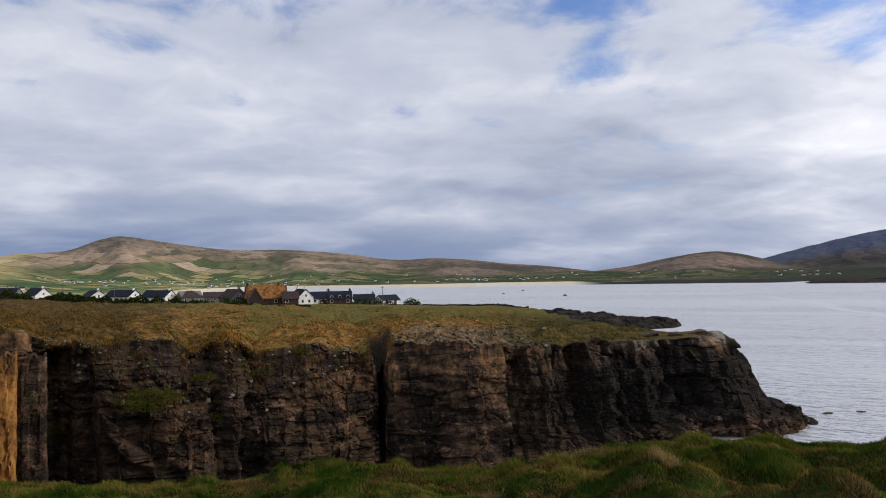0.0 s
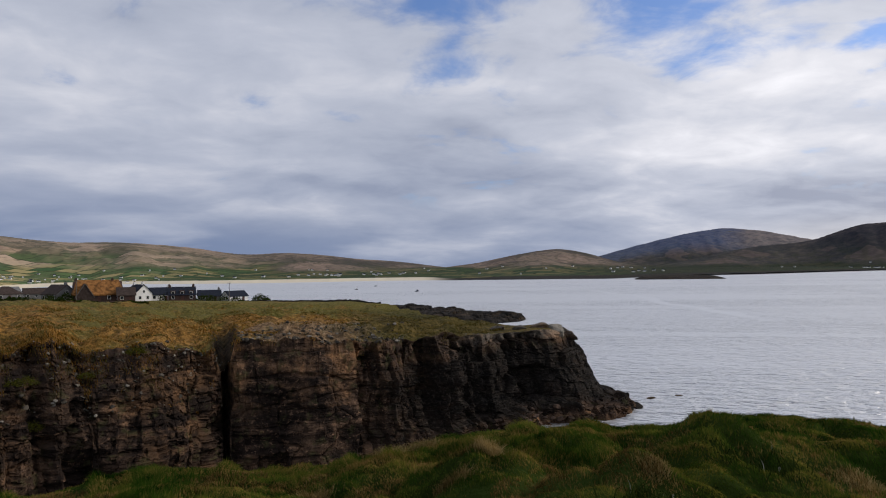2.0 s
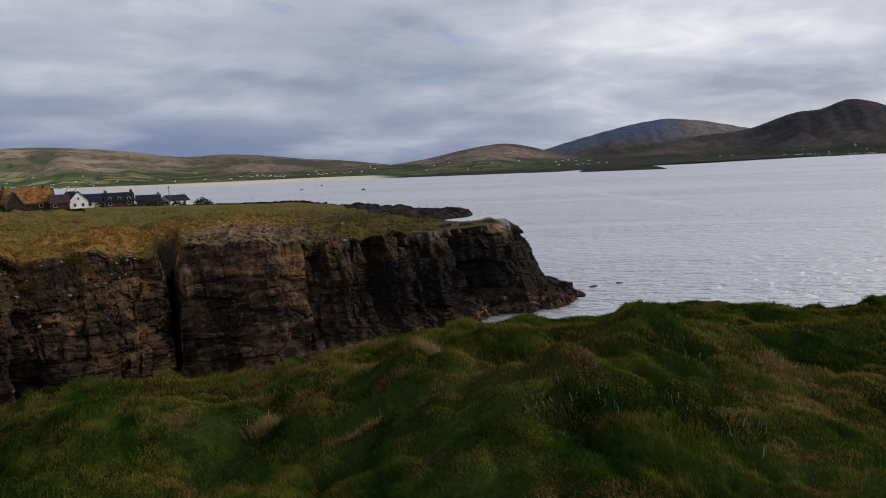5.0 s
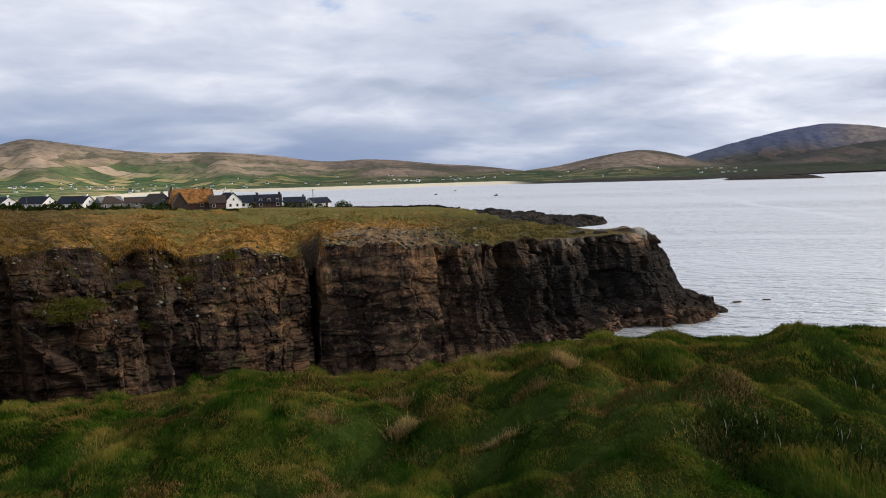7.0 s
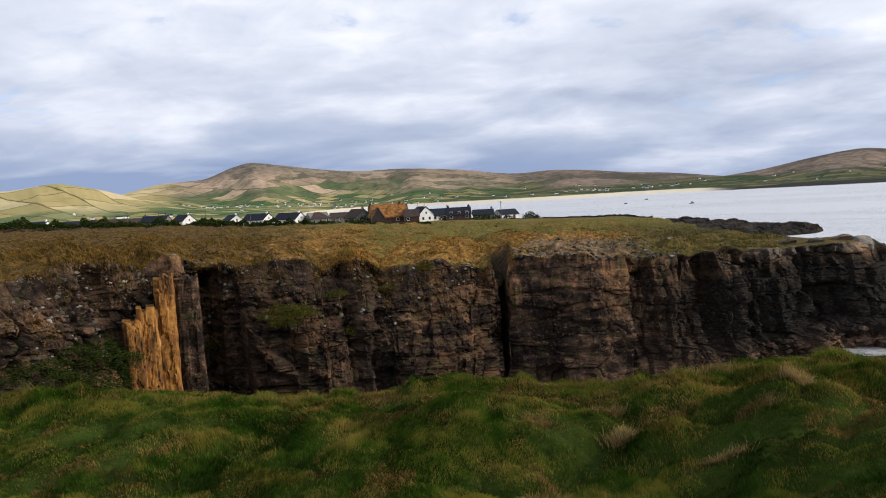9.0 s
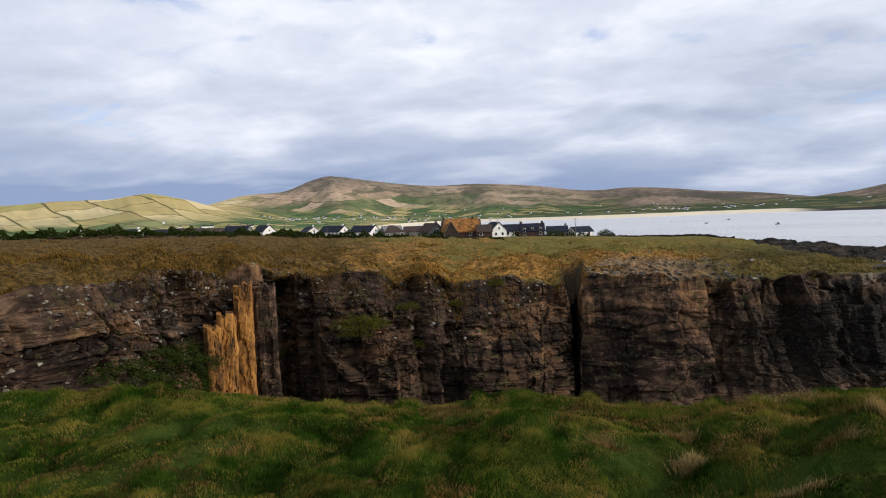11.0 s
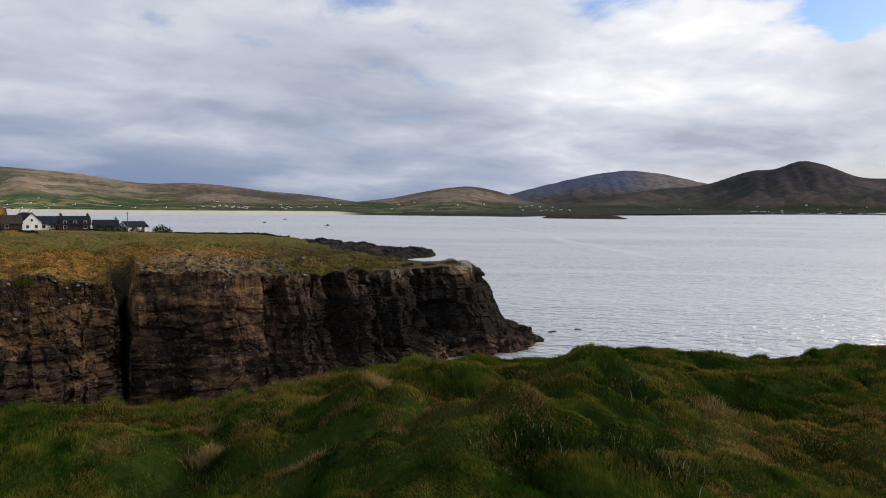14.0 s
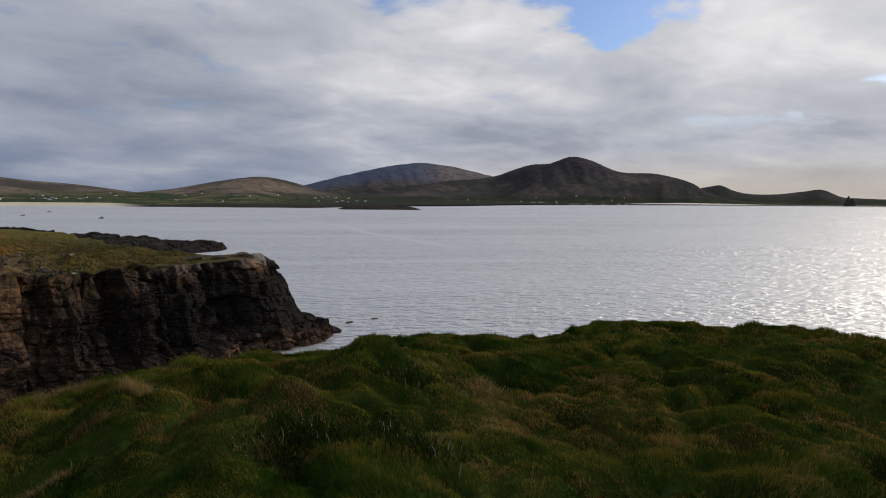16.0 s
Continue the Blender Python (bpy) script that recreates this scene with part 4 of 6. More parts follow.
for k, ((w1, h1, a1), (w2, h2, a2), (t3, w3, a3), (t4, w4, a4)) in enumerate(STRETCH):
    big_block, big_joint, lot1 = chunks(S + 31 * k, tilt, 81 + 20 * k, w1, h1, 0.45, 0.08 if k > 1 else 0.25)
    small_block, small_joint, lot2 = chunks(S + 17 * k, tilt, 91 + 20 * k, w2, h2, 0.7, 0.10 if k > 1 else 0.25)
    thick, thick_under = beds(S + 13 * k, tilt, 301 + 20 * k, t3, w3)
    thin, thin_under = beds(S + 5 * k, tilt, 311 + 20 * k, t4, w4)
    ledge = smooth(fbm(S / 9, tilt / 3, 331 + k, 2), -0.5, 0.3)
    mine = a1 * big_block - 0.8 * a1 * big_joint + a2 * small_block - 0.7 * a2 * small_joint + ledge * (a3 * thick - 0.9 * a3 * thick_under + a4 * thin - 1.2 * a4 * thin_under)
    relief = np.where(kind == k, relief + mine, relief)
    tint = np.where(kind == k, 0.4 * lot1 + 0.35 * lot2 + 0.25 * (thick * 0.33 + 0.5) + (0.10, 0.24, -0.26, -0.04, 0.12)[k], tint)
crack = np.clip(1 - np.abs(fbm(S / 6.5, Z / 22, 101, 3)) * 14, 0, 1)
seam = np.clip(1 - np.abs(fbm(S / 16, tilt / 2.2, 105, 2)) * 14, 0, 1)
relief = relief - 0.6 * broken * crack - 0.3 * seam
# hollows in the face: azimuth, half width, middle and half of the height, depth
for a0, w0, v0, h0, deep0 in ((-16.9, 1.5, 0.16, 0.30, 1.2), (-28.0, 0.9, 0.40, 0.45, 0.4), (-2.0, 1.3, 0.10, 0.20, 1.0), (18.6, 1.2, 0.40, 0.26, 1.8), (-24.6, 1.6, 0.52, 0.14, 0.9), (14.0, 0.8, 0.3, 0.3, 1.0)):
    r0 = np.maximum(np.abs(wavy - a0) / w0, np.abs(V - v0 + 0.03 * fbm(S / 2, Z, 341, 2)) / h0)
    relief = relief - np.where(front_side[:, None], deep0 * smooth(r0, 1.05, 0.8), 0)
# a slab tilted across the rubble
slant = (wavy + 27.2) / 3.4
rise = 0.64 - 0.30 * slant
relief = relief + np.where(front_side[:, None], 1.0 * smooth(np.abs(V - rise), 0.055, 0.03) * smooth(np.abs(slant - 0.5), 0.55, 0.42), 0)
notch = 5.0 * np.clip(1 - np.abs(az_line[:, None] + 5.45 - 0.12 * fbm(Z / 2, S * 0, 145, 2)) / (0.18 + 0.30 * V), 0, 1) ** 0.6 * smooth(V, 0.05, 0.6)
deep = np.where(front_side, gully_depth(az_line) - gully_depth(az_line, 1), 0)[:, None]
relief = relief - deep * smooth(V, 0.0, 0.5) - notch
relief = np.where(front_side[:, None], relief, 0.55 * relief)
off = lean + np.where(relief > 0, relief * smooth(1 - V, 0.0, 0.22), relief * fade)
toprow = smooth(V, 0.86, 1.0)
BX = wide_line[:, 0][:, None] * (1 - toprow) + line[:, 0][:, None] * toprow
BY = wide_line[:, 1][:, None] * (1 - toprow) + line[:, 1][:, None] * toprow
low = np.clip(shelf / 2.5, 0, 1) * smooth(Z, 3.4, 1.4) * smooth(Z, -0.6, 0.4)
rugged, parted, _ = chunks(S, off, 451, 1.7, 1.3, 0.7, 0.2)
Z = Z + low * (0.50 * rugged - 0.5 * parted + 0.25 * fbm(S / 1.2, off / 1.2, 455, 3))
X, Y = BX + normal[:, 0][:, None] * off, BY + normal[:, 1][:, None] * off
Z = Z + fade * 0.15 * fbm(S / 1.3, Z / 1.3, 121, 2)
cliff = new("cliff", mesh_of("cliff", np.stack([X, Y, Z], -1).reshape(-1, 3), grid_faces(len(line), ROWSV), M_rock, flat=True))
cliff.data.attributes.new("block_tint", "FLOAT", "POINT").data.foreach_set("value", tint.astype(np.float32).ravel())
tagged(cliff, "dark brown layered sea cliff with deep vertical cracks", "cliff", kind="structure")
# cap of the tip
cap = bmesh.new()
ring = [cap.verts.new((p[0], p[1], p[2])) for p, a in zip(line[END - 1:], az_line[END - 1:]) if a > 20.99]
cap.faces.new(ring)
bmesh.ops.triangulate(cap, faces=cap.faces[:])
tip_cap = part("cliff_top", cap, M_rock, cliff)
# the column of ochre rock that catches the light
def pillar():
    root = tagged(new("rock_pillar"), "tall ochre rock column standing in the dark cliff face", "rock")
    for k, (a, d, w, t, z1, mat) in enumerate(((-35.1, 56.5, 1.3, 1.9, 12.2, M_ochre), (-34.0, 57.3, 1.55, 1.8, 13.0, M_ochre), (-32.65, 59.2, 1.55, 2.0, 15.2, M_ochre), (-31.1, 60.3, 2.1, 1.8, 14.9, M_rock))):
        nx, nz = 15, 70
        u, z = np.meshgrid(np.linspace(-1, 1, nx), np.linspace(-1, z1, nz), indexing="ij")
        x = u * w * 0.5 * (1.12 - 0.16 * (z + 1) / (z1 + 1)) + 0.05 * fbm(z / 1.4, u * 0 + 7 * k, 401 + k, 3) * np.sign(u) * np.abs(u) ** 3 + 0.06 * fbm(z / 3, u * 0, 407 + k, 2)
        split, gap, _ = chunks(x + 9 * k, z, 411 + 10 * k, 0.55, 3.6, 0.7, 0.12)
        flake, chip, _ = chunks(x + 5 * k, z, 415 + 10 * k, 0.8, 1.1, 0.8, 0.2)
        y = -t * 0.6 * (1.25 - 0.4 * (z + 1) / (z1 + 1)) - 0.13 * split + 0.16 * gap - 0.09 * flake + 0.08 * chip + 0.5 * np.abs(u) ** 6
        top = z1 + 0.45 * (2 * hashed(np.floor((u + 1) * 2.3), u * 0 + k, 419) - 1)
        z = np.where(z > z1 - 0.9, np.minimum(z, top), z)
        front = np.stack([x, y, z], -1).reshape(-1, 3)
        behind = np.stack([x, 0 * y + t * 0.7, z], -1).reshape(-1, 3)
        i = np.arange(nx * nz).reshape(nx, nz)
        j = i + nx * nz
        close = [np.stack([e[:-1], e[1:], f[1:], f[:-1]], -1) for e, f in ((i[0], j[0]), (j[-1], i[-1]), (j[:, -1], i[:, -1]))]
        slab = new("rock_slab", mesh_of("rock_slab", np.concatenate([front, behind]), np.concatenate([grid_faces(nx, nz)] + close), mat, flat=True))
        slab.parent = root
        tagged(slab, "" if mat is M_ochre else "dark grey-brown slab")
        px, py = polar(a, d)
        slab.matrix_basis = pose(px, py, 0, 0, 0, -a)
    return root


pillar()


def rock_mesh(name, seed, mat, flat=0.6):
    """A worn angular stone about 1 m across."""
    rng = random.Random(seed)
    bm = bmesh.new()
    bmesh.ops.create_icosphere(bm, subdivisions=2, radius=0.5)
    planes = [(Vector((rng.gauss(0, 1), rng.gauss(0, 1), rng.gauss(0, 1))).normalized(), rng.uniform(0.20, 0.38)) for _ in range(14)]
    for v in bm.verts:
        for nrm, lim in planes:
            over = v.co.dot(nrm) - lim
            if over > 0:
                v.co -= nrm * over
        v.co += 0.015 * noise.noise_vector(v.co * 4 + Vector((seed, 0, 0)))
        v.co.z *= flat
    me = bpy.data.meshes.new(name)
    bm.to_mesh(me)
    bm.free()
    me.materials.append(mat)
    return me


STONES = [rock_mesh("stone", k, M_stone if k % 3 else M_slab, 0.48 + 0.1 * (k % 3)) for k in range(8)]
DARK_STONES = [rock_mesh("stone", 20 + k, M_rock, 0.7) for k in range(5)]
SHELF_STONES = [rock_mesh("stone", 70 + k, M_shelf, 0.45) for k in range(4)]


LOOSE = []


def stone(me, x, y, z, size, rng):
    LOOSE.append((size, me, pose(x, y, z, rng.uniform(-18, 18), rng.uniform(-18, 18), rng.uniform(0, 360)) @ Matrix.Diagonal((size, size * rng.uniform(0.6, 1.0), size * rng.uniform(0.7, 1.1), 1))))


def lay_stones(parent):
    """The 300 largest stones are pieces of their own; the small ones are joined, one scatter a material."""
    LOOSE.sort(key=lambda s: -s[0])
    for _, me, m in LOOSE[:300]:
        ob = new("stone", me)
        ob.parent = parent
        ob.matrix_basis = m
    scatter = collections.defaultdict(lambda: ([], []))
    for _, me, m in LOOSE[300:]:
        verts, faces = scatter[me.materials[0]]
        base, m = sum(len(v) for v in verts), np.array(m)
        co, tri = np.zeros(len(me.vertices) * 3), np.zeros(len(me.loops), np.int32)
        me.vertices.foreach_get("co", co)
        me.loops.foreach_get("vertex_index", tri)
        verts.append(co.reshape(-1, 3) @ m[:3, :3].T + m[:3, 3])
        faces.append(tri.reshape(-1, 3) + base)
    for mat, (verts, faces) in scatter.items():
        ob = new("loose_stones", mesh_of("loose_stones", np.concatenate(verts), np.concatenate(faces), mat, flat=True))
        ob.parent = parent
        tagged(ob, "", kind="stuff")


rng = random.Random(5)
grid = np.stack([X, Y, Z], -1)


def on_cliff(az, v):
    i = int(np.argmin(np.abs(az_line[:END] - az)))
    return grid[i, int(v * (ROWSV - 1))]


# rubble and pale slabs on the sloping head of the cove
for _ in range(480):
    x, y, z = on_cliff(rng.uniform(-47, -33.5), 1 - 0.45 * rng.random() ** 1.5)
    stone(rng.choice(STONES), x, y, z - 0.03, 0.2 + 0.6 * rng.random() ** 2, rng)
for _ in range(420):
    x, y, z = on_cliff(rng.uniform(-31, -6), 1 - 0.34 * rng.random() ** 1.6)
    stone(rng.choice(STONES), x, y, z - 0.05, 0.18 + 0.6 * rng.random() ** 2, rng)
# loose stones along the lip
for _ in range(90):
    a = rng.uniform(-35, 16)
    d = float(rim_at(np.array(a))) + rng.uniform(0.1, 2.2)
    x, y = polar(a, d)
    stone(rng.choice(STONES), x, y, ground_z(x, y) + 0.02, rng.uniform(0.25, 0.7), rng)
for _ in range(230):
    a = rng.uniform(-4.4, 9)
    d = float(rim_at(np.array(a))) - 0.1 + 14 * rng.random() ** 1.8
    x, y = polar(a, d)
    stone(rng.choice(STONES), x, y, ground_z(x, y) + 0.04, rng.uniform(0.25, 0.9), rng)
# stones and ledges at the foot of the tip
for _ in range(110):
    x, y, z = on_cliff(rng.uniform(12, 21), rng.uniform(0.09, 0.24))
    stone(rng.choice(SHELF_STONES + DARK_STONES[:1]), x, y, z + 0.1, rng.uniform(0.5, 1.7), rng)
for _ in range(40):
    x, y, z = grid[rng.randrange(END, END + 90), int(rng.uniform(0.08, 0.26) * ROWSV)]
    stone(rng.choice(SHELF_STONES[:2] + DARK_STONES), x, y, z + 0.1, rng.uniform(0.6, 2.0), rng)
lay_stones(cliff)


def boulder(name, az, d, z, sx, sy, sz, mat, seed, label):
    me = rock_mesh(name, seed, mat, 0.8)
    sx, sy, sz = 1.45 * sx, 1.45 * sy, 1.45 * sz
    x, y = polar(az, d)
    ob = new(name, me)
    ob.matrix_basis = pose(x, y, z, 4, -6, 30 * seed) @ Matrix.Diagonal((sx, sy, sz, 1))
    return tagged(ob, label, "boulder")


boulder("boulder", 21.5, 100.5, 11.2, 2.5, 2.4, 2.4, M_slab, 41, "large pale grey boulder on the tip of the headland")
boulder("boulder", 22.2, 102.0, 10.6, 3.0, 3.2, 2.4, M_rock, 42, "brown boulder beside the pale one on the tip")
boulder("boulder", 20.0, 99.5, 11.7, 2.6, 2.4, 1.6, M_rock, 43, "low brown boulder on the headland's edge")
boulder("boulder", 18.6, 97.5, 11.7, 3.4, 2.2, 1.4, M_stone, 44, "flat grey boulder on the headland's edge")
boulder("boulder", 16.8, 97.0, 11.6, 3.6, 2.4, 1.5, M_rock, 45, "flat brown boulder on the headland's edge")
boulder("rock", 27.5, 103.5, 0.1, 3.0, 2.2, 1.6, M_reef, 46, "dark wet rock at the foot of the tip")
boulder("rock", 26.6, 100.5, 0.3, 3.2, 2.6, 2.4, M_reef, 47, "dark wet rock at the foot of the tip")
boulder("rock", 28.8, 111.0, -0.02, 1.9, 1.3, 0.7, M_reef, 48, "dark rock awash in white water")
boulder("rock", 30.9, 114.0, -0.04, 1.2, 0.9, 0.5, M_reef, 49, "small dark rock awash in white water")

foam_v, foam_f = [], []
for _ in range(110):
    a = rng.uniform(27.6, 32.0)
    d = 108 + 1.6 * (a - 27.6) + rng.gauss(0, 1.6)
    x, y = polar(a, d)
    w, h, k = rng.uniform(0.06, 0.35), rng.uniform(0.05, 0.12), len(foam_v)
    for q in range(6):
        foam_v.append((x + w * math.cos(q * 1.047) * rng.uniform(0.6, 1.2), y + h * math.sin(q * 1.047) * rng.uniform(0.6, 1.2), 0.02))
    foam_f.append(tuple(range(k, k + 6)))
foam = new("foam", mesh_of("foam", foam_v, foam_f, M_foam))
tagged(foam, "flecks of white foam on the water by the rocks", "foam", kind="stuff")

# low reef beyond the headland
azs, ds = np.linspace(5.5, 19.6, 260), np.linspace(228, 470, 170)
aa, dd = np.meshgrid(azs, ds, indexing="ij")
xx, yy = polar(aa, dd)
mid = np.interp(aa, [5.5, 8.5, 11, 15, 18.6, 19.6], [332, 328, 306, 294, 288, 292])
half = np.interp(aa, [5.5, 8.5, 11, 15, 18.6, 19.6], [84, 80, 62, 46, 20, 5])
body = 1 - ((dd - mid) / half) ** 2
zz = 2.0 * np.clip(body * 2.4, -1, 1) - 0.2 + 0.9 * fbm(xx / 9, yy / 26, 131, 4, 0.65) + 0.55 * chunks(xx, yy, 141, 4.0, 9.0)[0] - 0.7 * chunks(xx, yy, 141, 4.0, 9.0)[1] - 1.0 * smooth(aa, 14, 19) - 1.1 * smooth(fbm(xx / 12, yy / 22, 147, 3), 0.15, 0.5) * smooth(aa, 11, 15)
reef = new("reef", mesh_of("reef", np.stack([xx, yy, np.maximum(zz - 4 * smooth(aa, 18.7, 19.5), -1.5)], -1).reshape(-1, 3), grid_faces(260, 170)[:, ::-1], M_reef, flat=True))
tagged(reef, "low black reef of tilted rock layers in the sea", "reef", kind="structure")
# low skerry off the far shore
azs, ds = np.linspace(27.5, 35.4, 160), np.linspace(1250, 1430, 40)
aa, dd = np.meshgrid(azs, ds, indexing="ij")
xx, yy = polar(aa, dd)
zz = 8 * np.clip(1 - ((dd - 1340) / 70) ** 2, -1, 1) * smooth(aa, 35.3, 33.5) * smooth(aa, 27.5, 28.5) - 2 + 1.5 * fbm(xx / 30, yy / 30, 151, 3)
skerry = new("skerry", mesh_of("skerry", np.stack([xx, yy, np.maximum(zz, -1.5)], -1).reshape(-1, 3), grid_faces(160, 40)[:, ::-1], M_reef, flat=True))
tagged(skerry, "long flat dark skerry lying before the far shore", "skerry", kind="structure")
for a, e, w in ((66.95, 0.50, 24), (67.2, 0.38, 18)):
    bm = bmesh.new()
    bmesh.ops.create_cone(bm, cap_ends=True, segments=9, radius1=w, radius2=3, depth=EYE + 4350 * math.tan(radians(e)) + 3)
    for v in bm.verts:
        v.co += 6 * noise.noise_vector(v.co * 0.02)
    x, y = polar(a, 4350)
    st = part("sea_stack", bm, M_stone)
    st.matrix_basis = pose(x, y, (EYE + 4350 * math.tan(radians(e)) - 3) / 2)
    tagged(st, "distant pointed sea stack off the last headland", "sea stack")


# ---- village ----
def wall_shell(L, Wd, h, ridge):
    """Four walls with gables; the ridge runs along x."""
    bm = bmesh.new()
    prof = [(-Wd / 2, -1.2), (Wd / 2, -1.2), (Wd / 2, h), (0, ridge), (-Wd / 2, h)]
    a = [bm.verts.new((-L / 2, y, z)) for y, z in prof]
    b = [bm.verts.new((L / 2, y, z)) for y, z in prof]
    bm.faces.new(a[::-1]), bm.faces.new(b)
    for i in (0, 1, 4):
        j = (i + 1) % 5
        bm.faces.new((a[i], a[j], b[j], b[i]))
    for i in (2, 3):
        bm.faces.new((a[i], a[i + 1], b[i + 1], b[i]))
    return bm


def roof_shell(L, Wd, h, ridge, over=0.3, thick=0.18, hip=0.0):
    bm = bmesh.new()
    s = (ridge - h) / (Wd / 2)
    for side in (-1, 1):
        e, low = side * (Wd / 2 + over), h - over * s
        quad = [(-L / 2 - over, e, low), (L / 2 + over, e, low), (L / 2 + over - hip, 0, ridge), (-L / 2 - over + hip, 0, ridge)]
        lo = [bm.verts.new((x, y, z + 0.02)) for x, y, z in quad]
        hi = [bm.verts.new((x, y, z + thick)) for x, y, z in quad]
        bm.faces.new(lo), bm.faces.new(hi[::-1])
        for i in range(4):
            j = (i + 1) % 4
            bm.faces.new((lo[i], hi[i], hi[j], lo[j]))
    if hip:
        for end in (-1, 1):
            x0 = end * (L / 2 + over)
            tri = [(x0, -Wd / 2 - over, h - over * s), (x0, Wd / 2 + over, h - over * s), (x0 - end * hip, 0, ridge)]
            lo = [bm.verts.new((x, y, z + 0.03)) for x, y, z in tri]
            hi = [bm.verts.new((x, y, z + thick + 0.01)) for x, y, z in tri]
            bm.faces.new(lo), bm.faces.new(hi)
            for i in range(3):
                j = (i + 1) % 3
                bm.faces.new((lo[i], hi[i], hi[j], lo[j]))
    bmesh.ops.recalc_face_normals(bm, faces=bm.faces[:])
    return bm


def window(parent, x, y, z, w, h, face):
    """face: 'x' or 'y' with the sign of the side that it looks to."""
    sign = 1 if face[0] == "+" else -1
    bm = bmesh.new()
    if face[1] == "y":
        box(bm, x - w / 2, x + w / 2, y - 0.05, y + 0.05, z, z + h)
    else:
        box(bm, x - 0.05, x + 0.05, y - w / 2, y + w / 2, z, z + h)
    f = part("window", bm, M_frame, parent)
    bm = bmesh.new()
    if face[1] == "y":
        box(bm, x - w / 2 + 0.1, x + w / 2 - 0.1, y + sign * 0.03 - 0.03, y + sign * 0.03 + 0.03, z + 0.1, z + h - 0.1)
    else:
        box(bm, x + sign * 0.03 - 0.03, x + sign * 0.03 + 0.03, y - w / 2 + 0.1, y + w / 2 - 0.1, z + 0.1, z + h - 0.1)
    part("pane", bm, M_glass, f)


def house(label, az, d, L, Wd, h, ridge, yaw, wall, roof, chimneys=(0.42,), storeys=1, lift=0.0, hip=0.0, thatch=False, dormers=0):
    x, y = polar(az, d)
    root = tagged(new("house"), label, "house", "houses of the village")
    part("wall", wall_shell(L, Wd, h, ridge), wall, root)
    part("roof", roof_shell(L, Wd, h, ridge, 0.45 if thatch else 0.3, 0.45 if thatch else 0.18, hip), roof, root)
    for k in chimneys:
        bm = bmesh.new()
        box(bm, k * L - 0.4, k * L + 0.4, -0.35, 0.35, ridge - 0.6, ridge + 0.9)
        c = part("chimney", bm, wall, root)
        bm = bmesh.new()
        bmesh.ops.create_cone(bm, cap_ends=True, segments=8, radius1=0.14, radius2=0.11, depth=0.35)
        bmesh.ops.translate(bm, verts=bm.verts, vec=(k * L, 0, ridge + 1.07))
        part("chimney_pot", bm, M_redbrown, c)
    count = max(2, int(L / 3))
    for s in range(storeys):
        for k in range(count):
            wx = -L / 2 + L * (k + 0.5) / count
            if s == 0 and k == count // 2:
                bm = bmesh.new()
                box(bm, wx - 0.5, wx + 0.5, -Wd / 2 - 0.05, -Wd / 2 + 0.03, 0, 2.05)
                part("door", bm, M_door, root)
            else:
                window(root, wx, -Wd / 2, 0.95 + 2.6 * s, 1.1, 1.2, "-y")
    for sign in ("+", "-"):
        gx = L / 2 if sign == "+" else -L / 2
        if hip == 0:
            window(root, gx, 0, h + 0.1, 0.8, 1.0, sign + "x")
            window(root, gx, Wd * 0.22, 0.9, 1.0, 1.2, sign + "x")
            window(root, gx, -Wd * 0.22, 0.9, 1.0, 1.2, sign + "x")
    for k in range(dormers):
        wx = -L / 2 + L * (k + 0.5) / dormers
        bm = bmesh.new()
        box(bm, wx - 0.8, wx + 0.8, -Wd / 2 + 0.3, -0.4, h - 0.3, h + 1.5)
        part("dormer", bm, wall, root)
        window(root, wx, -Wd / 2 + 0.3, h - 0.1, 1.0, 1.3, "-y")
    root.matrix_basis = pose(x, y, ground_z(x, y) + lift, 0, 0, yaw - az)
    return root


WG = "white bungalow with a dark slate roof and a gable window"
house(WG, -40.4, 342, 13, 7.5, 2.5, 5.2, -60, M_white, M_slate)
house("low dark-roofed grey bungalow beside the white one", -38.2, 368, 15, 7.5, 2.5, 4.9, 12, M_grey, M_slate)
house("low dark-roofed grey bungalow among shrubs", -36.3, 387, 14, 7.5, 2.5, 5.0, -10, M_grey, M_tile)
house("long grey house with a brown tiled roof", -34.3, 400, 16, 8, 2.6, 5.4, 8, M_grey, M_tile)
house("grey house with a blue-black slate roof and two chimneys", -32.6, 374, 13, 7.5, 3.0, 6.0, -30, M_grey, M_slate, (-0.42, 0.42))
house("white house with a steep gable and slate roof", -30.6, 368, 11, 7.5, 3.0, 6.2, -62, M_white, M_slate)
house("white bungalow with its gable end to the sea", -26.95, 338, 13, 7.4, 2.6, 5.4, -74, M_white, M_slate)
house("long navy-roofed bungalow with a white gable", -25.0, 346, 15, 7.6, 2.6, 5.5, -48, M_white, M_slate)
house("long navy-roofed bungalow with a white gable", -22.5, 342, 15, 7.6, 2.6, 5.6, -46, M_white, M_slate)
house("dark hipped-roof bungalow with grey walls", -20.3, 338, 10, 9, 2.6, 5.6, 20, M_grey, M_tile, (), hip=4.0)
house("low grey stone house with a dark roof", -18.2, 355, 13, 7, 2.4, 4.8, 5, M_grey, M_tile)
house("grey gabled house beside the thatched house", -17.0, 266, 9, 7, 2.6, 5.6, -60, M_grey, M_tile)
thatched = house("large house with a rust-brown thatched roof and dark gable", -14.5, 262, 15, 9.5, 2.6, 7.0, 6, M_redbrown, M_thatch, (-0.44, 0.3), thatch=True, hip=1.5)
bm = bmesh.new()
tri = [(-6.9, 0.0), (-1.9, 0.0), (-1.9, 2.2), (-4.4, 6.2), (-6.9, 2.2)]
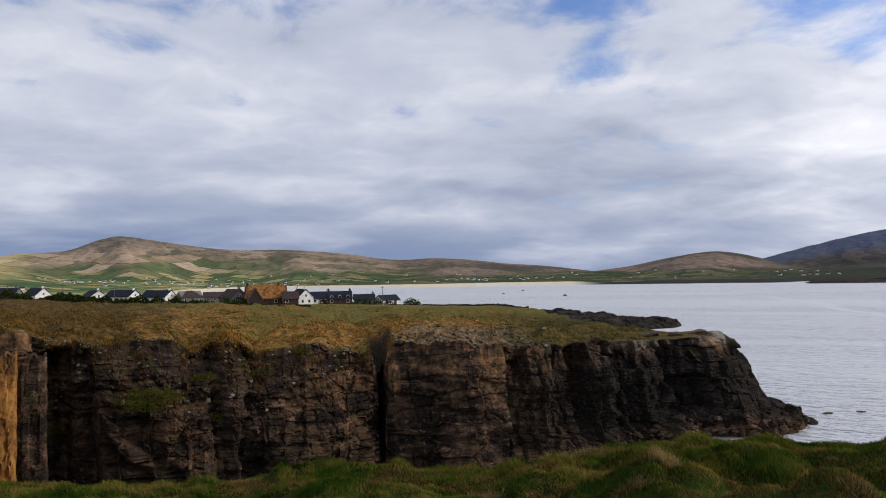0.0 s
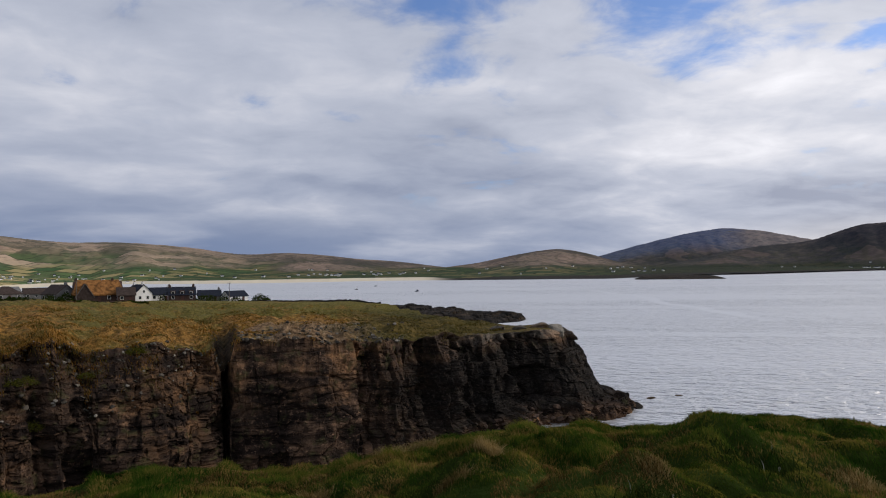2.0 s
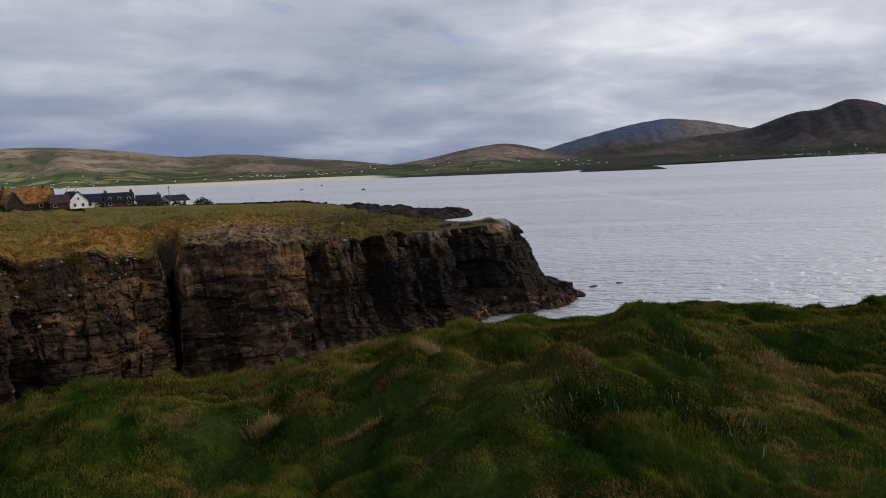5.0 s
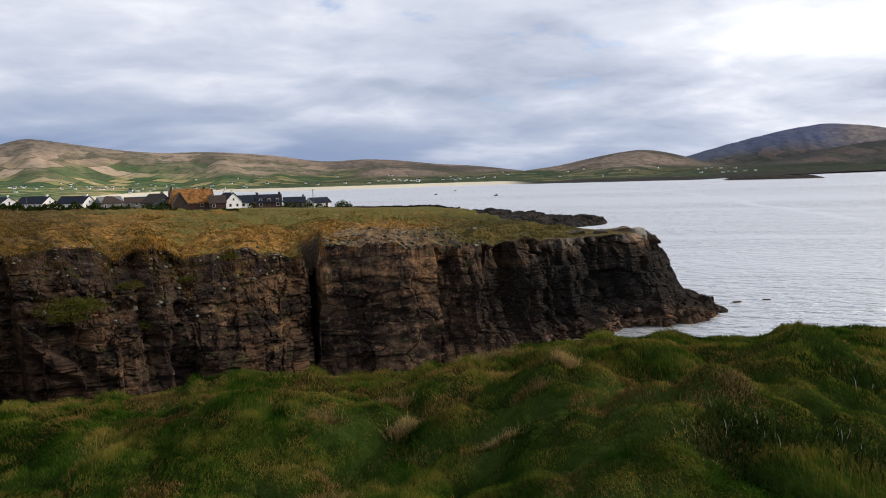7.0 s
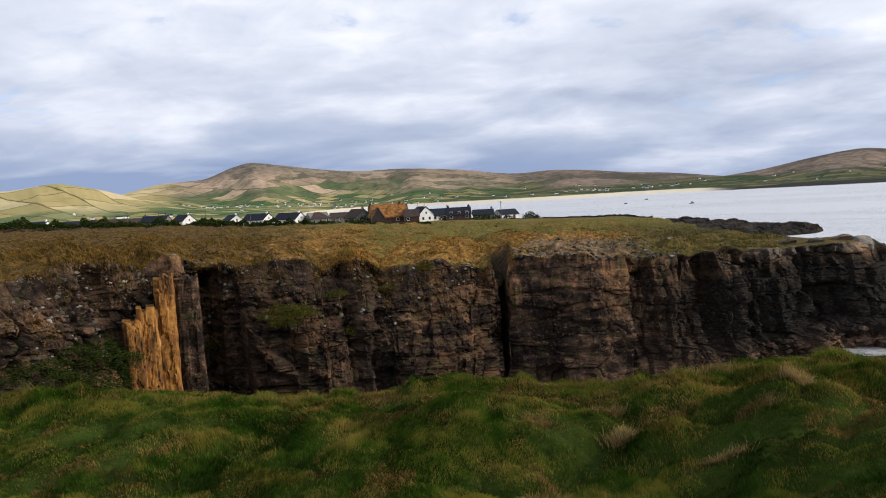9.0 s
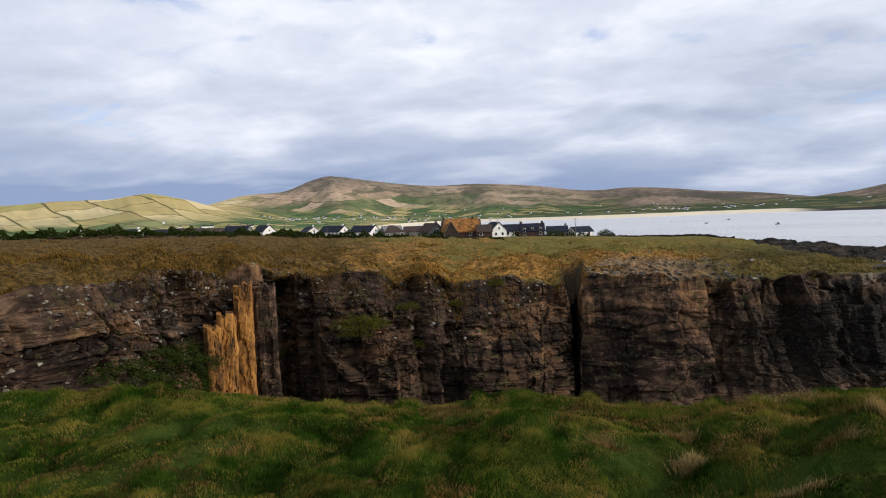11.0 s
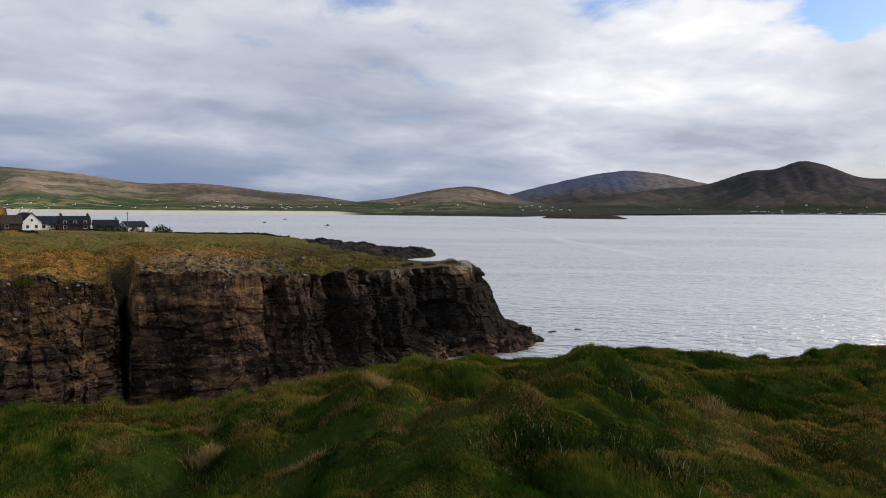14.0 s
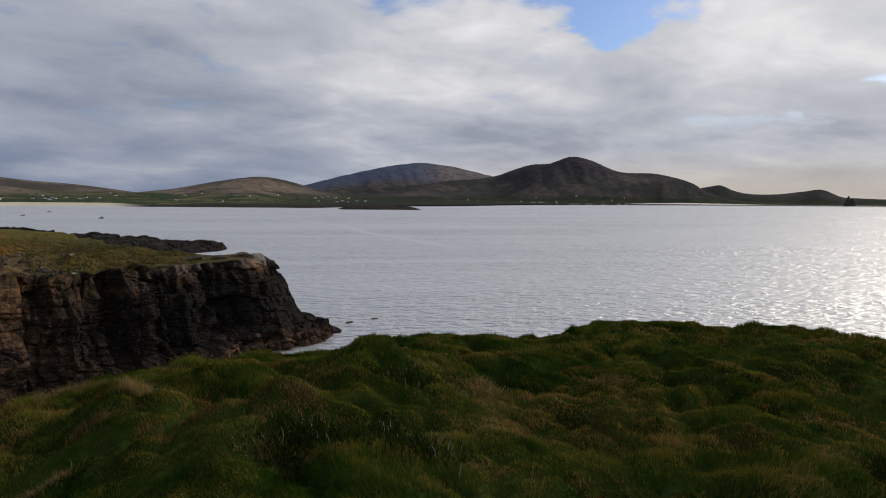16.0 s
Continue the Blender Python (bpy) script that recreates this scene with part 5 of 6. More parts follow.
near_side, far_side_ring = [bm.verts.new((x, -6.4, z)) for x, z in tri], [bm.verts.new((x, -1.0, z)) for x, z in tri]
bm.faces.new(near_side), bm.faces.new(far_side_ring[::-1])
for i in range(5):
    bm.faces.new((near_side[i], far_side_ring[i], far_side_ring[(i + 1) % 5], near_side[(i + 1) % 5]))
bmesh.ops.recalc_face_normals(bm, faces=bm.faces[:])
wing = part("gable_wing", bm, M_tile, thatched, "dark gable wing")
for x0, x1 in ((-7.3, -4.4), (-1.5, -4.4)):
    bm = bmesh.new()
    v = [bm.verts.new(p) for p in ((x0, -6.6, 1.9), (x1, -6.6, 6.5), (x1, -6.6, 6.1), (x0, -6.6, 1.5), (x0, -6.42, 1.9), (x1, -6.42, 6.5), (x1, -6.42, 6.1), (x0, -6.42, 1.5))]
    for f in ((0, 1, 2, 3), (7, 6, 5, 4), (0, 4, 5, 1), (3, 2, 6, 7), (0, 3, 7, 4), (1, 5, 6, 2)):
        bm.faces.new([v[i] for i in f])
    bmesh.ops.recalc_face_normals(bm, faces=bm.faces[:])
    part("bargeboard", bm, M_wood, wing, "pale timber bargeboard")
house("brown lean wing with a low tiled roof", -12.6, 258, 5.5, 6.5, 2.4, 4.9, 4, M_redbrown, M_tile, ())
house("white gabled house with a dark slate roof", -11.7, 262, 8, 6.0, 3.0, 5.9, -66, M_white, M_slate, (0.4, -0.4))
house("white cottage with slate roof behind the gabled house", -10.3, 272, 8, 6, 2.5, 4.9, 10, M_white, M_slate)
house("dark two-storey house with red-brown dormers", -8.65, 262, 9.0, 7, 2.4, 5.0, 4, M_redbrown, M_slate, (-0.44, 0.44), dormers=3)
house("low grey house with a dark roof behind shrubs", -6.6, 272, 8, 6, 2.0, 4.0, 3, M_grey, M_slate)
house("low dark-roofed cottage with a white end", -4.7, 276, 8, 6, 2.0, 3.9, 32, M_white, M_slate, ())


def leaves(count, radius, size, mat, seed, flat=0.7):
    """A crown of many small leaf sprays with an uneven outline."""
    r = np.random.RandomState(seed)
    v = r.normal(size=(count, 3))
    v /= np.linalg.norm(v, axis=1)[:, None]
    lump = 1 + 0.35 * fbm(v[:, 0] * 2.2 + seed, v[:, 1] * 2.2 + v[:, 2] * 1.7, seed, 3)
    p = v * (radius * lump * r.uniform(0.45, 1.0, count) ** 0.5)[:, None]
    p[:, 2] = np.abs(p[:, 2]) * flat + 0.05
    a, b = r.normal(size=(count, 3)), r.normal(size=(count, 3))
    a /= np.linalg.norm(a, axis=1)[:, None]
    b -= a * (a * b).sum(1)[:, None]
    b /= np.linalg.norm(b, axis=1)[:, None]
    s = (size * r.uniform(0.6, 1.4, count))[:, None]
    verts = np.stack([p - a * s, p + b * s * 0.45, p + a * s, p - b * s * 0.45], 1).reshape(-1, 3)
    return verts, np.arange(count * 4).reshape(-1, 4)


def shrub(az, d, wide, high, mat, seed, label, z=None, name="shrub", count=700):
    root = tagged(new(name), label, name)
    verts, faces = leaves(count, 1.0, 0.10, mat, seed, 1.0)
    crown = new("crown", mesh_of("crown", verts, faces, mat, flat=True))
    crown.parent = root
    crown.matrix_basis = Matrix.Diagonal((wide / 2, wide / 2.6, high, 1))
    bm = bmesh.new()
    for k in range(4):
        bmesh.ops.create_cone(bm, cap_ends=True, segments=5, radius1=0.05, radius2=0.02, depth=high * 0.8,
                              matrix=pose(wide * 0.1 * math.cos(k * 1.6), wide * 0.1 * math.sin(k * 1.6), high * 0.3, 12 * math.sin(k * 1.6), 12 * math.cos(k), 0))
    part("stems", bm, M_wood, root)
    x, y = polar(az, d)
    root.matrix_basis = pose(x, y, ground_z(x, y) - 0.05 if z is None else z, 0, 0, seed * 40)


shrub(-2.7, 262, 7.0, 2.6, M_leaf, 1, "dark round windswept shrub beyond the field")
for k, (a, d, w, h) in enumerate(((-7.1, 256, 5, 2.4), (-6.4, 258, 5, 2.2), (-5.5, 262, 5, 2.0), (-4.6, 265, 5, 1.8), (-16.6, 256, 6, 2.6), (-17.6, 258, 5, 2.4), (-19.0, 255, 4, 1.8), (-10.0, 260, 3.5, 2.4),
                                  (-28.6, 250, 6, 2.0), (-29.4, 240, 5, 2.0), (-31.5, 240, 6, 2.2), (-33.4, 235, 7, 2.2), (-35.2, 230, 6, 2.4), (-37.0, 230, 6, 2.0), (-39.0, 225, 7, 2.2), (-41.5, 225, 7, 2.4), (-43.0, 220, 7, 2.2), (-45, 220, 8, 2.4))):
    shrub(a, d, w, h, M_leaf, 10 + k, "dark green garden shrub beside the houses", count=420)

# overgrown hedge before the houses
rs = np.random.RandomState(9)
n = 26000
a = rs.uniform(-50, -11, n)
d = 206 + 7 * np.sin(a * 0.2) + rs.normal(0, 1.2, n)
hx, hy = polar(a, d)
tall = np.clip(1.25 + 0.9 * fbm(a * 1.6, a * 0, 77, 4), 0.3, 2.6) * np.interp(a, [-50, -27, -20, -11], [1.7, 1.5, 0.85, 0.35])
hz = land_z(a, d) + tall * rs.uniform(0, 1, n) ** 0.7
u, w = rs.normal(size=(n, 3)), rs.normal(size=(n, 3))
u /= np.linalg.norm(u, axis=1)[:, None]
w -= u * (u * w).sum(1)[:, None]
w /= np.linalg.norm(w, axis=1)[:, None]
p = np.stack([hx, hy, hz], -1)
sz = rs.uniform(0.15, 0.38, n)[:, None]
hedge = new("hedge", mesh_of("hedge", np.stack([p - u * sz, p + w * sz * 0.5, p + u * sz, p - w * sz * 0.5], 1).reshape(-1, 3), np.arange(n * 4).reshape(-1, 4), M_leaf, flat=True))
tagged(hedge, "dark overgrown hedge along the field wall by the village", "hedge", kind="stuff")

# yellow-green plants growing on the cliff face
for k, (a, v, w) in enumerate(((-23.6, 0.72, 4.2), (-24.6, 0.70, 3.0), (-22.4, 0.74, 2.4), (-19.0, 0.62, 2.2), (-19.6, 0.86, 2.2), (-29.4, 0.55, 1.8), (-38.2, 0.50, 3.0), (-38.6, 0.66, 3.4), (-39.0, 0.60, 4.2), (-40.6, 0.68, 4.0), (-42.2, 0.60, 4.4), (-44.0, 0.66, 4.4), (-45.8, 0.60, 4.6), (-38.4, 0.52, 4.4), (-40.8, 0.54, 4.6), (-43.2, 0.53, 4.6), (-15.4, 0.9, 1.6), (-11.9, 0.97, 2.0))):
    x, y, z = on_cliff(a, v)
    near = 0.992 if a > -36 else 0.978
    x, y = x * near, y * near
    root = tagged(new("shrub"), "yellow-green plant growing in the cliff face" if a > -36 else "dull green plants growing on the rubble slope", "shrub")
    verts, faces = leaves(1300, 1.0, 0.055, M_gorse, 50 + k, 1.0)
    crown = new("crown", mesh_of("crown", verts, faces, M_leaf if a < -36 else M_gorse, flat=True))
    crown.parent = root
    root.matrix_basis = pose(x, y, z - 0.3, 0, 0, -a) @ Matrix.Diagonal((w / 2, 0.6 if a > -36 else 1.6, w * 0.3, 1))

# field wall of piled stone along the village, and the bank above the sea
def field_wall(name, pts, high, thick, mat, label, seed):
    v, width = [], len(pts)
    for k, (a, d) in enumerate(pts):
        x, y = polar(a, d)
        z = ground_z(x, y)
        lift = high * (1 + 0.35 * float(value_noise(np.array(k * 0.35), np.array(0.0), seed)))
        ux, uy = x / d, y / d
        for o, h in ((-thick, -0.3), (-thick * 0.7, lift * 0.8), (0, lift), (thick * 0.7, lift * 0.8), (thick, -0.3)):
            w = 0.12 * float(value_noise(np.array(k * 0.9), np.array(o * 9), seed + 1))
            v.append((x + ux * (o + w), y + uy * (o + w), z + h + w * 0.5))
    ob = new(name, mesh_of(name, v, grid_faces(width, 5), mat, flat=True))
    return tagged(ob, label, "wall", kind="structure")


field_wall("wall_field", [(a, 205 + 8 * math.sin(a * 0.2)) for a in np.linspace(-46, -12, 520)], 0.7, 0.5, M_rock, "rough dry stone field wall in front of the houses", 3)
field_wall("wall_bank", [(a, float(sea_at(a)) - 6) for a in np.linspace(-11, 7.0, 260)], 0.45, 0.8, M_reef, "low dark stone bank at the seaward edge of the field", 4)


def pole(az, d, high):
    root = tagged(new("utility_pole"), "weathered timber utility pole near the houses", "pole", "utility poles")
    bm = bmesh.new()
    bmesh.ops.create_cone(bm, cap_ends=True, segments=8, radius1=0.14, radius2=0.10, depth=high + 0.5)
    bmesh.ops.translate(bm, verts=bm.verts, vec=(0, 0, high / 2 - 0.25))
    part("shaft", bm, M_wood, root)
    bm = bmesh.new()
    box(bm, -0.7, 0.7, -0.06, 0.06, high - 0.5, high - 0.38)
    part("crossarm", bm, M_wood, root)
    x, y = polar(az, d)
    root.matrix_basis = pose(x, y, ground_z(x, y), 0, 0, 20 - az)


for a, d in ((-15.9, 255), (-29.0, 250), (-32.4, 255), (-34.6, 255), (-37.5, 258), (-25.6, 270), (-5.1, 262)):
    pole(a, d, 7.0 if a > -20 else 6.0)

# ---- far scattered houses ----
far_house = tagged(new("far_house"), "small white house far off among the fields", "house", "far scattered houses")
part("wall", wall_shell(8, 4.8, 2.5, 4.2), M_white, far_house)
part("roof", roof_shell(8, 4.8, 2.5, 4.2, 0.3, 0.2), M_slate, far_house)
rng = random.Random(11)
spots = []
for count, a0, a1, d0, d1 in ((120, -36, -6, 1950, 2600), (30, -46, -26, 950, 1700), (34, -6, 10, 1950, 2500), (18, 15, 30, 1800, 2500), (44, 36, 54, 3150, 3650)):
    hubs = [(rng.uniform(a0, a1), d0 + (d1 - d0) * rng.random() ** 1.5) for _ in range(max(4, count // 9))]
    for _ in range(count):
        ha, hd = rng.choice(hubs)
        spots.append((ha + rng.gauss(0, 2.2), hd + rng.gauss(0, 90)) if rng.random() < 0.75 else (rng.uniform(a0, a1), d0 + (d1 - d0) * rng.random() ** 1.3))
first = True
for a, d in spots:
    z = float(far_height(np.array([a]), np.array([d]))[0])
    if z < 3.2 or z > (45 if d > 1800 else 30):
        continue
    x, y = polar(a, d)
    m = pose(x, y, z + 0.2, 0, 0, rng.choice((0, 20, 70, 90, -30)) - a)
    if first:
        far_house.matrix_basis, first = m, False
    else:
        copy_thing(far_house, m)

# moored boats in the bay
def boat(az, d, length, label):
    root = tagged(new("boat"), label, "boat", "moored boats")
    bm = bmesh.new()
    rows = []
    for k in range(9):
        t = k / 8
        w = 0.32 * length * math.sin(math.pi * (0.12 + 0.88 * (1 - t)) * 0.62)
        x = length * (t - 0.5)
        rows.append([bm.verts.new((x, -w / 2, 0.8 + 0.4 * t * t)), bm.verts.new((x, -w * 0.3, -0.2)), bm.verts.new((x, w * 0.3, -0.2)), bm.verts.new((x, w / 2, 0.8 + 0.4 * t * t))])
    for a, b in zip(rows[:-1], rows[1:]):
        for i in range(3):
            bm.faces.new((a[i], b[i], b[i + 1], a[i + 1]))
        bm.faces.new((a[3], b[3], b[0], a[0]))
    bm.faces.new(rows[0])
    part("hull", bm, M_boat, root)
    bm = bmesh.new()
    box(bm, -0.05 * length, 0.18 * length, -0.09 * length, 0.09 * length, 0.8, 2.0)
    part("cabin", bm, M_white if d > 800 else M_boat, root)
    x, y = polar(az, d)
    root.matrix_basis = pose(x, y, 0, 0, 0, 30 - az)


boat(10.0, 700, 4.5, "small dark boat moored far out in the bay")
boat(5.0, 820, 4.0, "small dark boat moored far out in the bay")
boat(6.6, 1000, 4.5, "small boat with a pale cabin moored in the bay")
# ---- grassy clifftop by the camera ----
# azimuth, distance of the brink, elevation of the grass tops there
BRINK = [(-75, 14, -7.5), (-55, 9.5, -9.8), (-43.7, 8.0, -11.1), (-32.6, 7.0, -12.95), (-24, 6.4, -14.5), (-17.5, 6.2, -14.6), (-14.7, 6.2, -14.1), (-7, 6.0, -14.4), (0, 6.0, -14.8),
         (5, 6.0, -14.7), (8, 6.2, -14.0), (12.5, 6.4, -13.1), (15, 6.6, -12.7), (19.4, 6.7, -12.3), (24, 6.9, -12.0), (28, 7.1, -12.3), (30.8, 7.3, -12.5), (32.0, 7.5, -11.7), (34, 7.7, -11.15), (38, 8.5, -10.55),
         (42.5, 8.8, -10.87), (46.7, 8.9, -10.6), (49, 9.0, -9.9), (52, 9.2, -9.2), (56.5, 9.3, -9.0), (60, 9.4, -9.1), (64, 9.4, -8.6), (67.4, 9.4, -8.85), (75, 9.8, -8.9)]
# height of the grass tops about 4 m off
NEARBY = [(-75, -1.6), (-40, -1.6), (-5, -1.57), (2, -1.53), (9.5, -1.48), (16, -1.33), (28, -1.25), (37, -1.28), (53, -1.38), (75, -1.42)]
brink_d, brink_e, near_z = curve_of(BRINK, 1), curve_of(BRINK, 2), curve_of(NEARBY, 1)
# rounded hummocks: x, y, height, radius
HUMMOCKS = [(2.0, 5.0, 0.06, 0.55), (2.6, 5.3, 0.05, 0.45), (1.2, 4.6, 0.10, 0.30), (0.5, 5.3, 0.10, 0.45), (-0.9, 4.9, 0.09, 0.5), (1.95, 3.8, 0.12, 0.26), (3.0, 4.6, 0.13, 0.4), (4.2, 4.3, 0.10, 0.5),
            (-2.4, 5.0, 0.08, 0.6), (0.9, 3.9, 0.09, 0.28), (3.6, 5.9, 0.10, 0.45), (-3.8, 4.6, 0.08, 0.7), (1.5, 3.3, 0.09, 0.3), (4.9, 5.4, 0.09, 0.5)]


def domes(x, y, size=0.75):
    """Rounded tussocks, 0 to 1, in cells of uneven size."""
    x, y = x / size + 0.35 * fbm(x * 1.1, y * 1.1, 201, 2), y / size + 0.35 * fbm(x * 1.1, y * 1.1, 205, 2)
    best = np.full(np.shape(x), 9.0)
    ix, iy = np.floor(x), np.floor(y)
    for i in (-1, 0, 1):
        for j in (-1, 0, 1):
            cx, cy = ix + i, iy + j
            grow = 0.7 + 0.6 * hashed(cx, cy, 213)
            r = ((x - cx - hashed(cx, cy, 207)) ** 2 + (y - cy - hashed(cx, cy, 211)) ** 2) / grow
            best = np.minimum(best, r)
    return np.sqrt(np.clip(1 - best / 0.75, 0, 1))


def mounds(x, y):
    return 0.38 * domes(x, y, 0.66) + 0.42 * domes(x + 3.1, y - 1.7, 0.34) + 0.20 * domes(x - 2.3, y + 4.1, 0.17)


def sward_z(az, d):
    front = smooth(np.abs(az), 100, 72)
    rim = brink_d(az) * front + (1 - front) * 55
    ze = brink_d(az) * np.tan(np.radians(brink_e(az)))
    zn = near_z(az)
    t = np.clip((d - 3.6) / (brink_d(az) - 3.6), 0, 1.0)
    z = zn + (ze - zn) * t ** 1.4
    z = z * front + (1 - front) * (-1.55)
    x, y = polar(az, d)
    inner = front * smooth(d, brink_d(az) + 0.3, brink_d(az) - 0.9)
    swell = 0.20 + 0.13 * smooth(x, -1.2, 1.0)
    z = z + inner * swell * (mounds(x, y) - 0.82) + 0.07 * fbm(x * 0.7, y * 1.1, 161, 3) * inner + 0.018 * fbm(x * 5, y * 5, 165, 2)
    for hx, hy, h, r in HUMMOCKS:
        z = z + 1.5 * h * np.exp(-((x - hx) ** 2 + (y - hy) ** 2) / (r * r))
    over = np.maximum(d - rim, 0)
    z = z - 0.35 * over ** 2 - 0.2 * over
    return EYE + z - 0.10


azs = np.concatenate([np.linspace(-180, -75, 70, endpoint=False), np.linspace(-75, 80, 460, endpoint=False), np.linspace(80, 180, 70)])
inner, outer = np.linspace(0.0, 1.0, 110) ** 0.8, np.concatenate([[0.02, 0.05, 0.1], np.linspace(0.2, 1, 14)])
aa, ss = np.meshgrid(azs, np.concatenate([inner, 1 + outer]), indexing="ij")
front = smooth(np.abs(aa), 100, 72)
rim = brink_d(aa) * front + (1 - front) * 55
dd = np.where(ss <= 1, 0.05 + (rim - 0.05) * ss, rim + 7.5 * (ss - 1))
zz = np.maximum(sward_z(aa, dd), -1.5)
zz = np.where(ss > 1.99, -1.5, zz)
xx, yy = polar(aa, dd)
sward = new("ground_clifftop", mesh_of("ground_clifftop", np.stack([xx, yy, zz], -1).reshape(-1, 3), grid_faces(*aa.shape)[:, ::-1], M_soil))
tagged(sward, "turf of the near clifftop under long grass", "ground", kind="structure")


def blade_mesh(name, x, y, z, length, width, heading, bend, mat, face):
    """Bent tapered blades: two faces each, from arrays."""
    n = len(x)
    ux, uy = np.cos(heading), np.sin(heading)
    px, py = np.cos(face), np.sin(face)
    base = np.stack([x, y, z], -1)
    mid = base + np.stack([ux * bend * length * 0.28, uy * bend * length * 0.28, length * 0.58], -1)
    tip = base + np.stack([ux * bend * length * 0.95, uy * bend * length * 0.95, length * np.sqrt(np.clip(1 - 0.75 * bend ** 2, 0.05, 1))], -1)
    side = np.stack([px * width, py * width, 0 * px], -1)
    verts = np.stack([base - side, base + side, mid + side * 0.8, mid - side * 0.8, tip], 1).reshape(-1, 3)
    k = (np.arange(n) * 5)[:, None]
    faces = np.concatenate([k + [0, 1, 2], k + [0, 2, 3], k + [3, 2, 4]], 1).reshape(-1, 3)
    return mesh_of(name, verts, faces, mat)


def set_slope(me, x, y):
    """Store the slope of the ground under each blade."""
    def height(px, py):
        return sward_z(np.degrees(np.arctan2(px, py)), np.hypot(px, py))

    e, here = 0.05, height(x, y)
    slope = np.stack([-1.25 * (height(x + e, y) - here) / e, -1.25 * (height(x, y + e) - here) / e, 1 + 0 * x], -1)
    slope /= np.linalg.norm(slope, axis=1)[:, None]
    me.attributes.new("sward_slope", "FLOAT_VECTOR", "POINT").data.foreach_set("vector", np.repeat(slope, 5, axis=0).astype(np.float32).ravel())


R = np.random.RandomState(3)
N = 760000
az = R.uniform(-60, 78, N)
d = 2.45 + (brink_d(az) + 0.55 - 2.45) * R.uniform(0, 1, N)
x, y = polar(az, d)
lush = fbm(x * 1.1, y * 1.1, 171, 3)
mound = mounds(x, y)
withered = smooth(fbm(x * 2.3, y * 2.3, 231, 3) + 0.15 * smooth(x, -1.5, 1.5) - 0.30 * mound, 0.30, 0.60)
thin = R.uniform(0, 1, N) < (0.42 + 0.85 * mound) * (1 - 0.8 * withered)
az, d, x, y, lush, mound = (q[thin] for q in (az, d, x, y, lush, mound))
N = len(x)
crown = smooth(brink_d(az) - d, 0.9, 0.1) * np.clip(fbm(az * 0.55, az * 0, 177, 3), 0, 1)
length = np.clip(0.020 + 0.028 * mound + 0.016 * lush + 0.015 * fbm(x * 4, y * 4, 175, 2) + 0.07 * crown, 0.02, 0.24) * R.uniform(0.55, 1.2, N)
heading = 2.6 + 2.6 * fbm(x * 1.3, y * 1.3, 181, 3) + R.normal(0, 0.9, N)
bend = np.clip(0.66 + 0.25 * fbm(x * 1.6, y * 1.6, 185, 2) + R.normal(0, 0.18, N), 0.1, 1.1)
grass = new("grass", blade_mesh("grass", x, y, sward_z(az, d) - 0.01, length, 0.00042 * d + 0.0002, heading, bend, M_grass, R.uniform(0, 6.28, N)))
# mound height, which drives the painted light and shade of the blades
grass.data.attributes.new("crest_light", "FLOAT", "POINT").data.foreach_set("value", np.repeat(mound, 5).astype(np.float32))
set_slope(grass.data, x, y)
tagged(grass, "long windblown green grass with straw among it", "grass", kind="stuff")

# flattened mats of withered grass between the tussocks
M = 260000
az = R.uniform(-52, 78, M)
d = 2.45 + (brink_d(az) + 0.1 - 2.45) * R.uniform(0, 1, M)
x, y = polar(az, d)
withered = smooth(fbm(x * 2.3, y * 2.3, 231, 3) + 0.15 * smooth(x, -1.5, 1.5) - 0.30 * mounds(x, y), 0.30, 0.60)
lie = R.uniform(0, 1, M) < withered
az, d, x, y = (q[lie] for q in (az, d, x, y))
M = len(x)
mat = new("withered_grass", blade_mesh("withered_grass", x, y, sward_z(az, d) - 0.005, R.uniform(0.025, 0.05, M), 0.00042 * d + 0.0002, 2.0 + 3.0 * fbm(x * 2, y * 2, 241, 2) + R.normal(0, 1.0, M), np.clip(R.normal(0.95, 0.15, M), 0.4, 1.12), M_mat, R.uniform(0, 6.28, M)))
set_slope(mat.data, x, y)
tagged(mat, "flattened mats of withered straw between the green tussocks", "grass", kind="stuff")

# tufts of dead straw: x, y, spread, length
for k, (tx, ty, spread, long) in enumerate(((1.28, 4.6, 0.15, 0.19), (1.98, 3.68, 0.13, 0.085), (0.14, 4.47, 0.12, 0.14), (0.67, 3.93, 0.14, 0.12), (-0.35, 3.63, 0.14, 0.14), (0.95, 4.35, 0.14, 0.12), (0.75, 6.1, 0.22, 0.2),
                                           (1.1, 6.15, 0.16, 0.18), (4.6, 3.46, 0.22, 0.14), (2.5, 3.2, 0.25, 0.12), (3.1, 3.1, 0.25, 0.12), (0.1, 5.0, 0.14, 0.13), (1.6, 3.1, 0.2, 0.12), (3.6, 3.9, 0.2, 0.13), (-0.4, 4.6, 0.12, 0.12))):
    n = 800
    x, y = tx + R.normal(0, spread * 0.42, n), ty + R.normal(0, spread * 0.32, n)
    z = sward_z(np.degrees(np.arctan2(x, y)), np.hypot(x, y)) - 0.01
    out = np.arctan2(y - ty, x - tx)
    tuft = new("grass_tuft", blade_mesh("grass_tuft", x, y, z, (0.58 if ty > 3.5 else 0.40) * long * R.uniform(0.5, 1.15, n), np.full(n, 0.0015), out + R.normal(0, 0.9, n), np.clip(R.normal(0.62, 0.25, n), 0.1, 1.1), M_straw, R.uniform(0, 6.28, n)))
    set_slope(tuft.data, x, y)
    tagged(tuft, "tuft of pale dead straw in the green grass", "grass tuft", "straw tufts", kind="stuff")

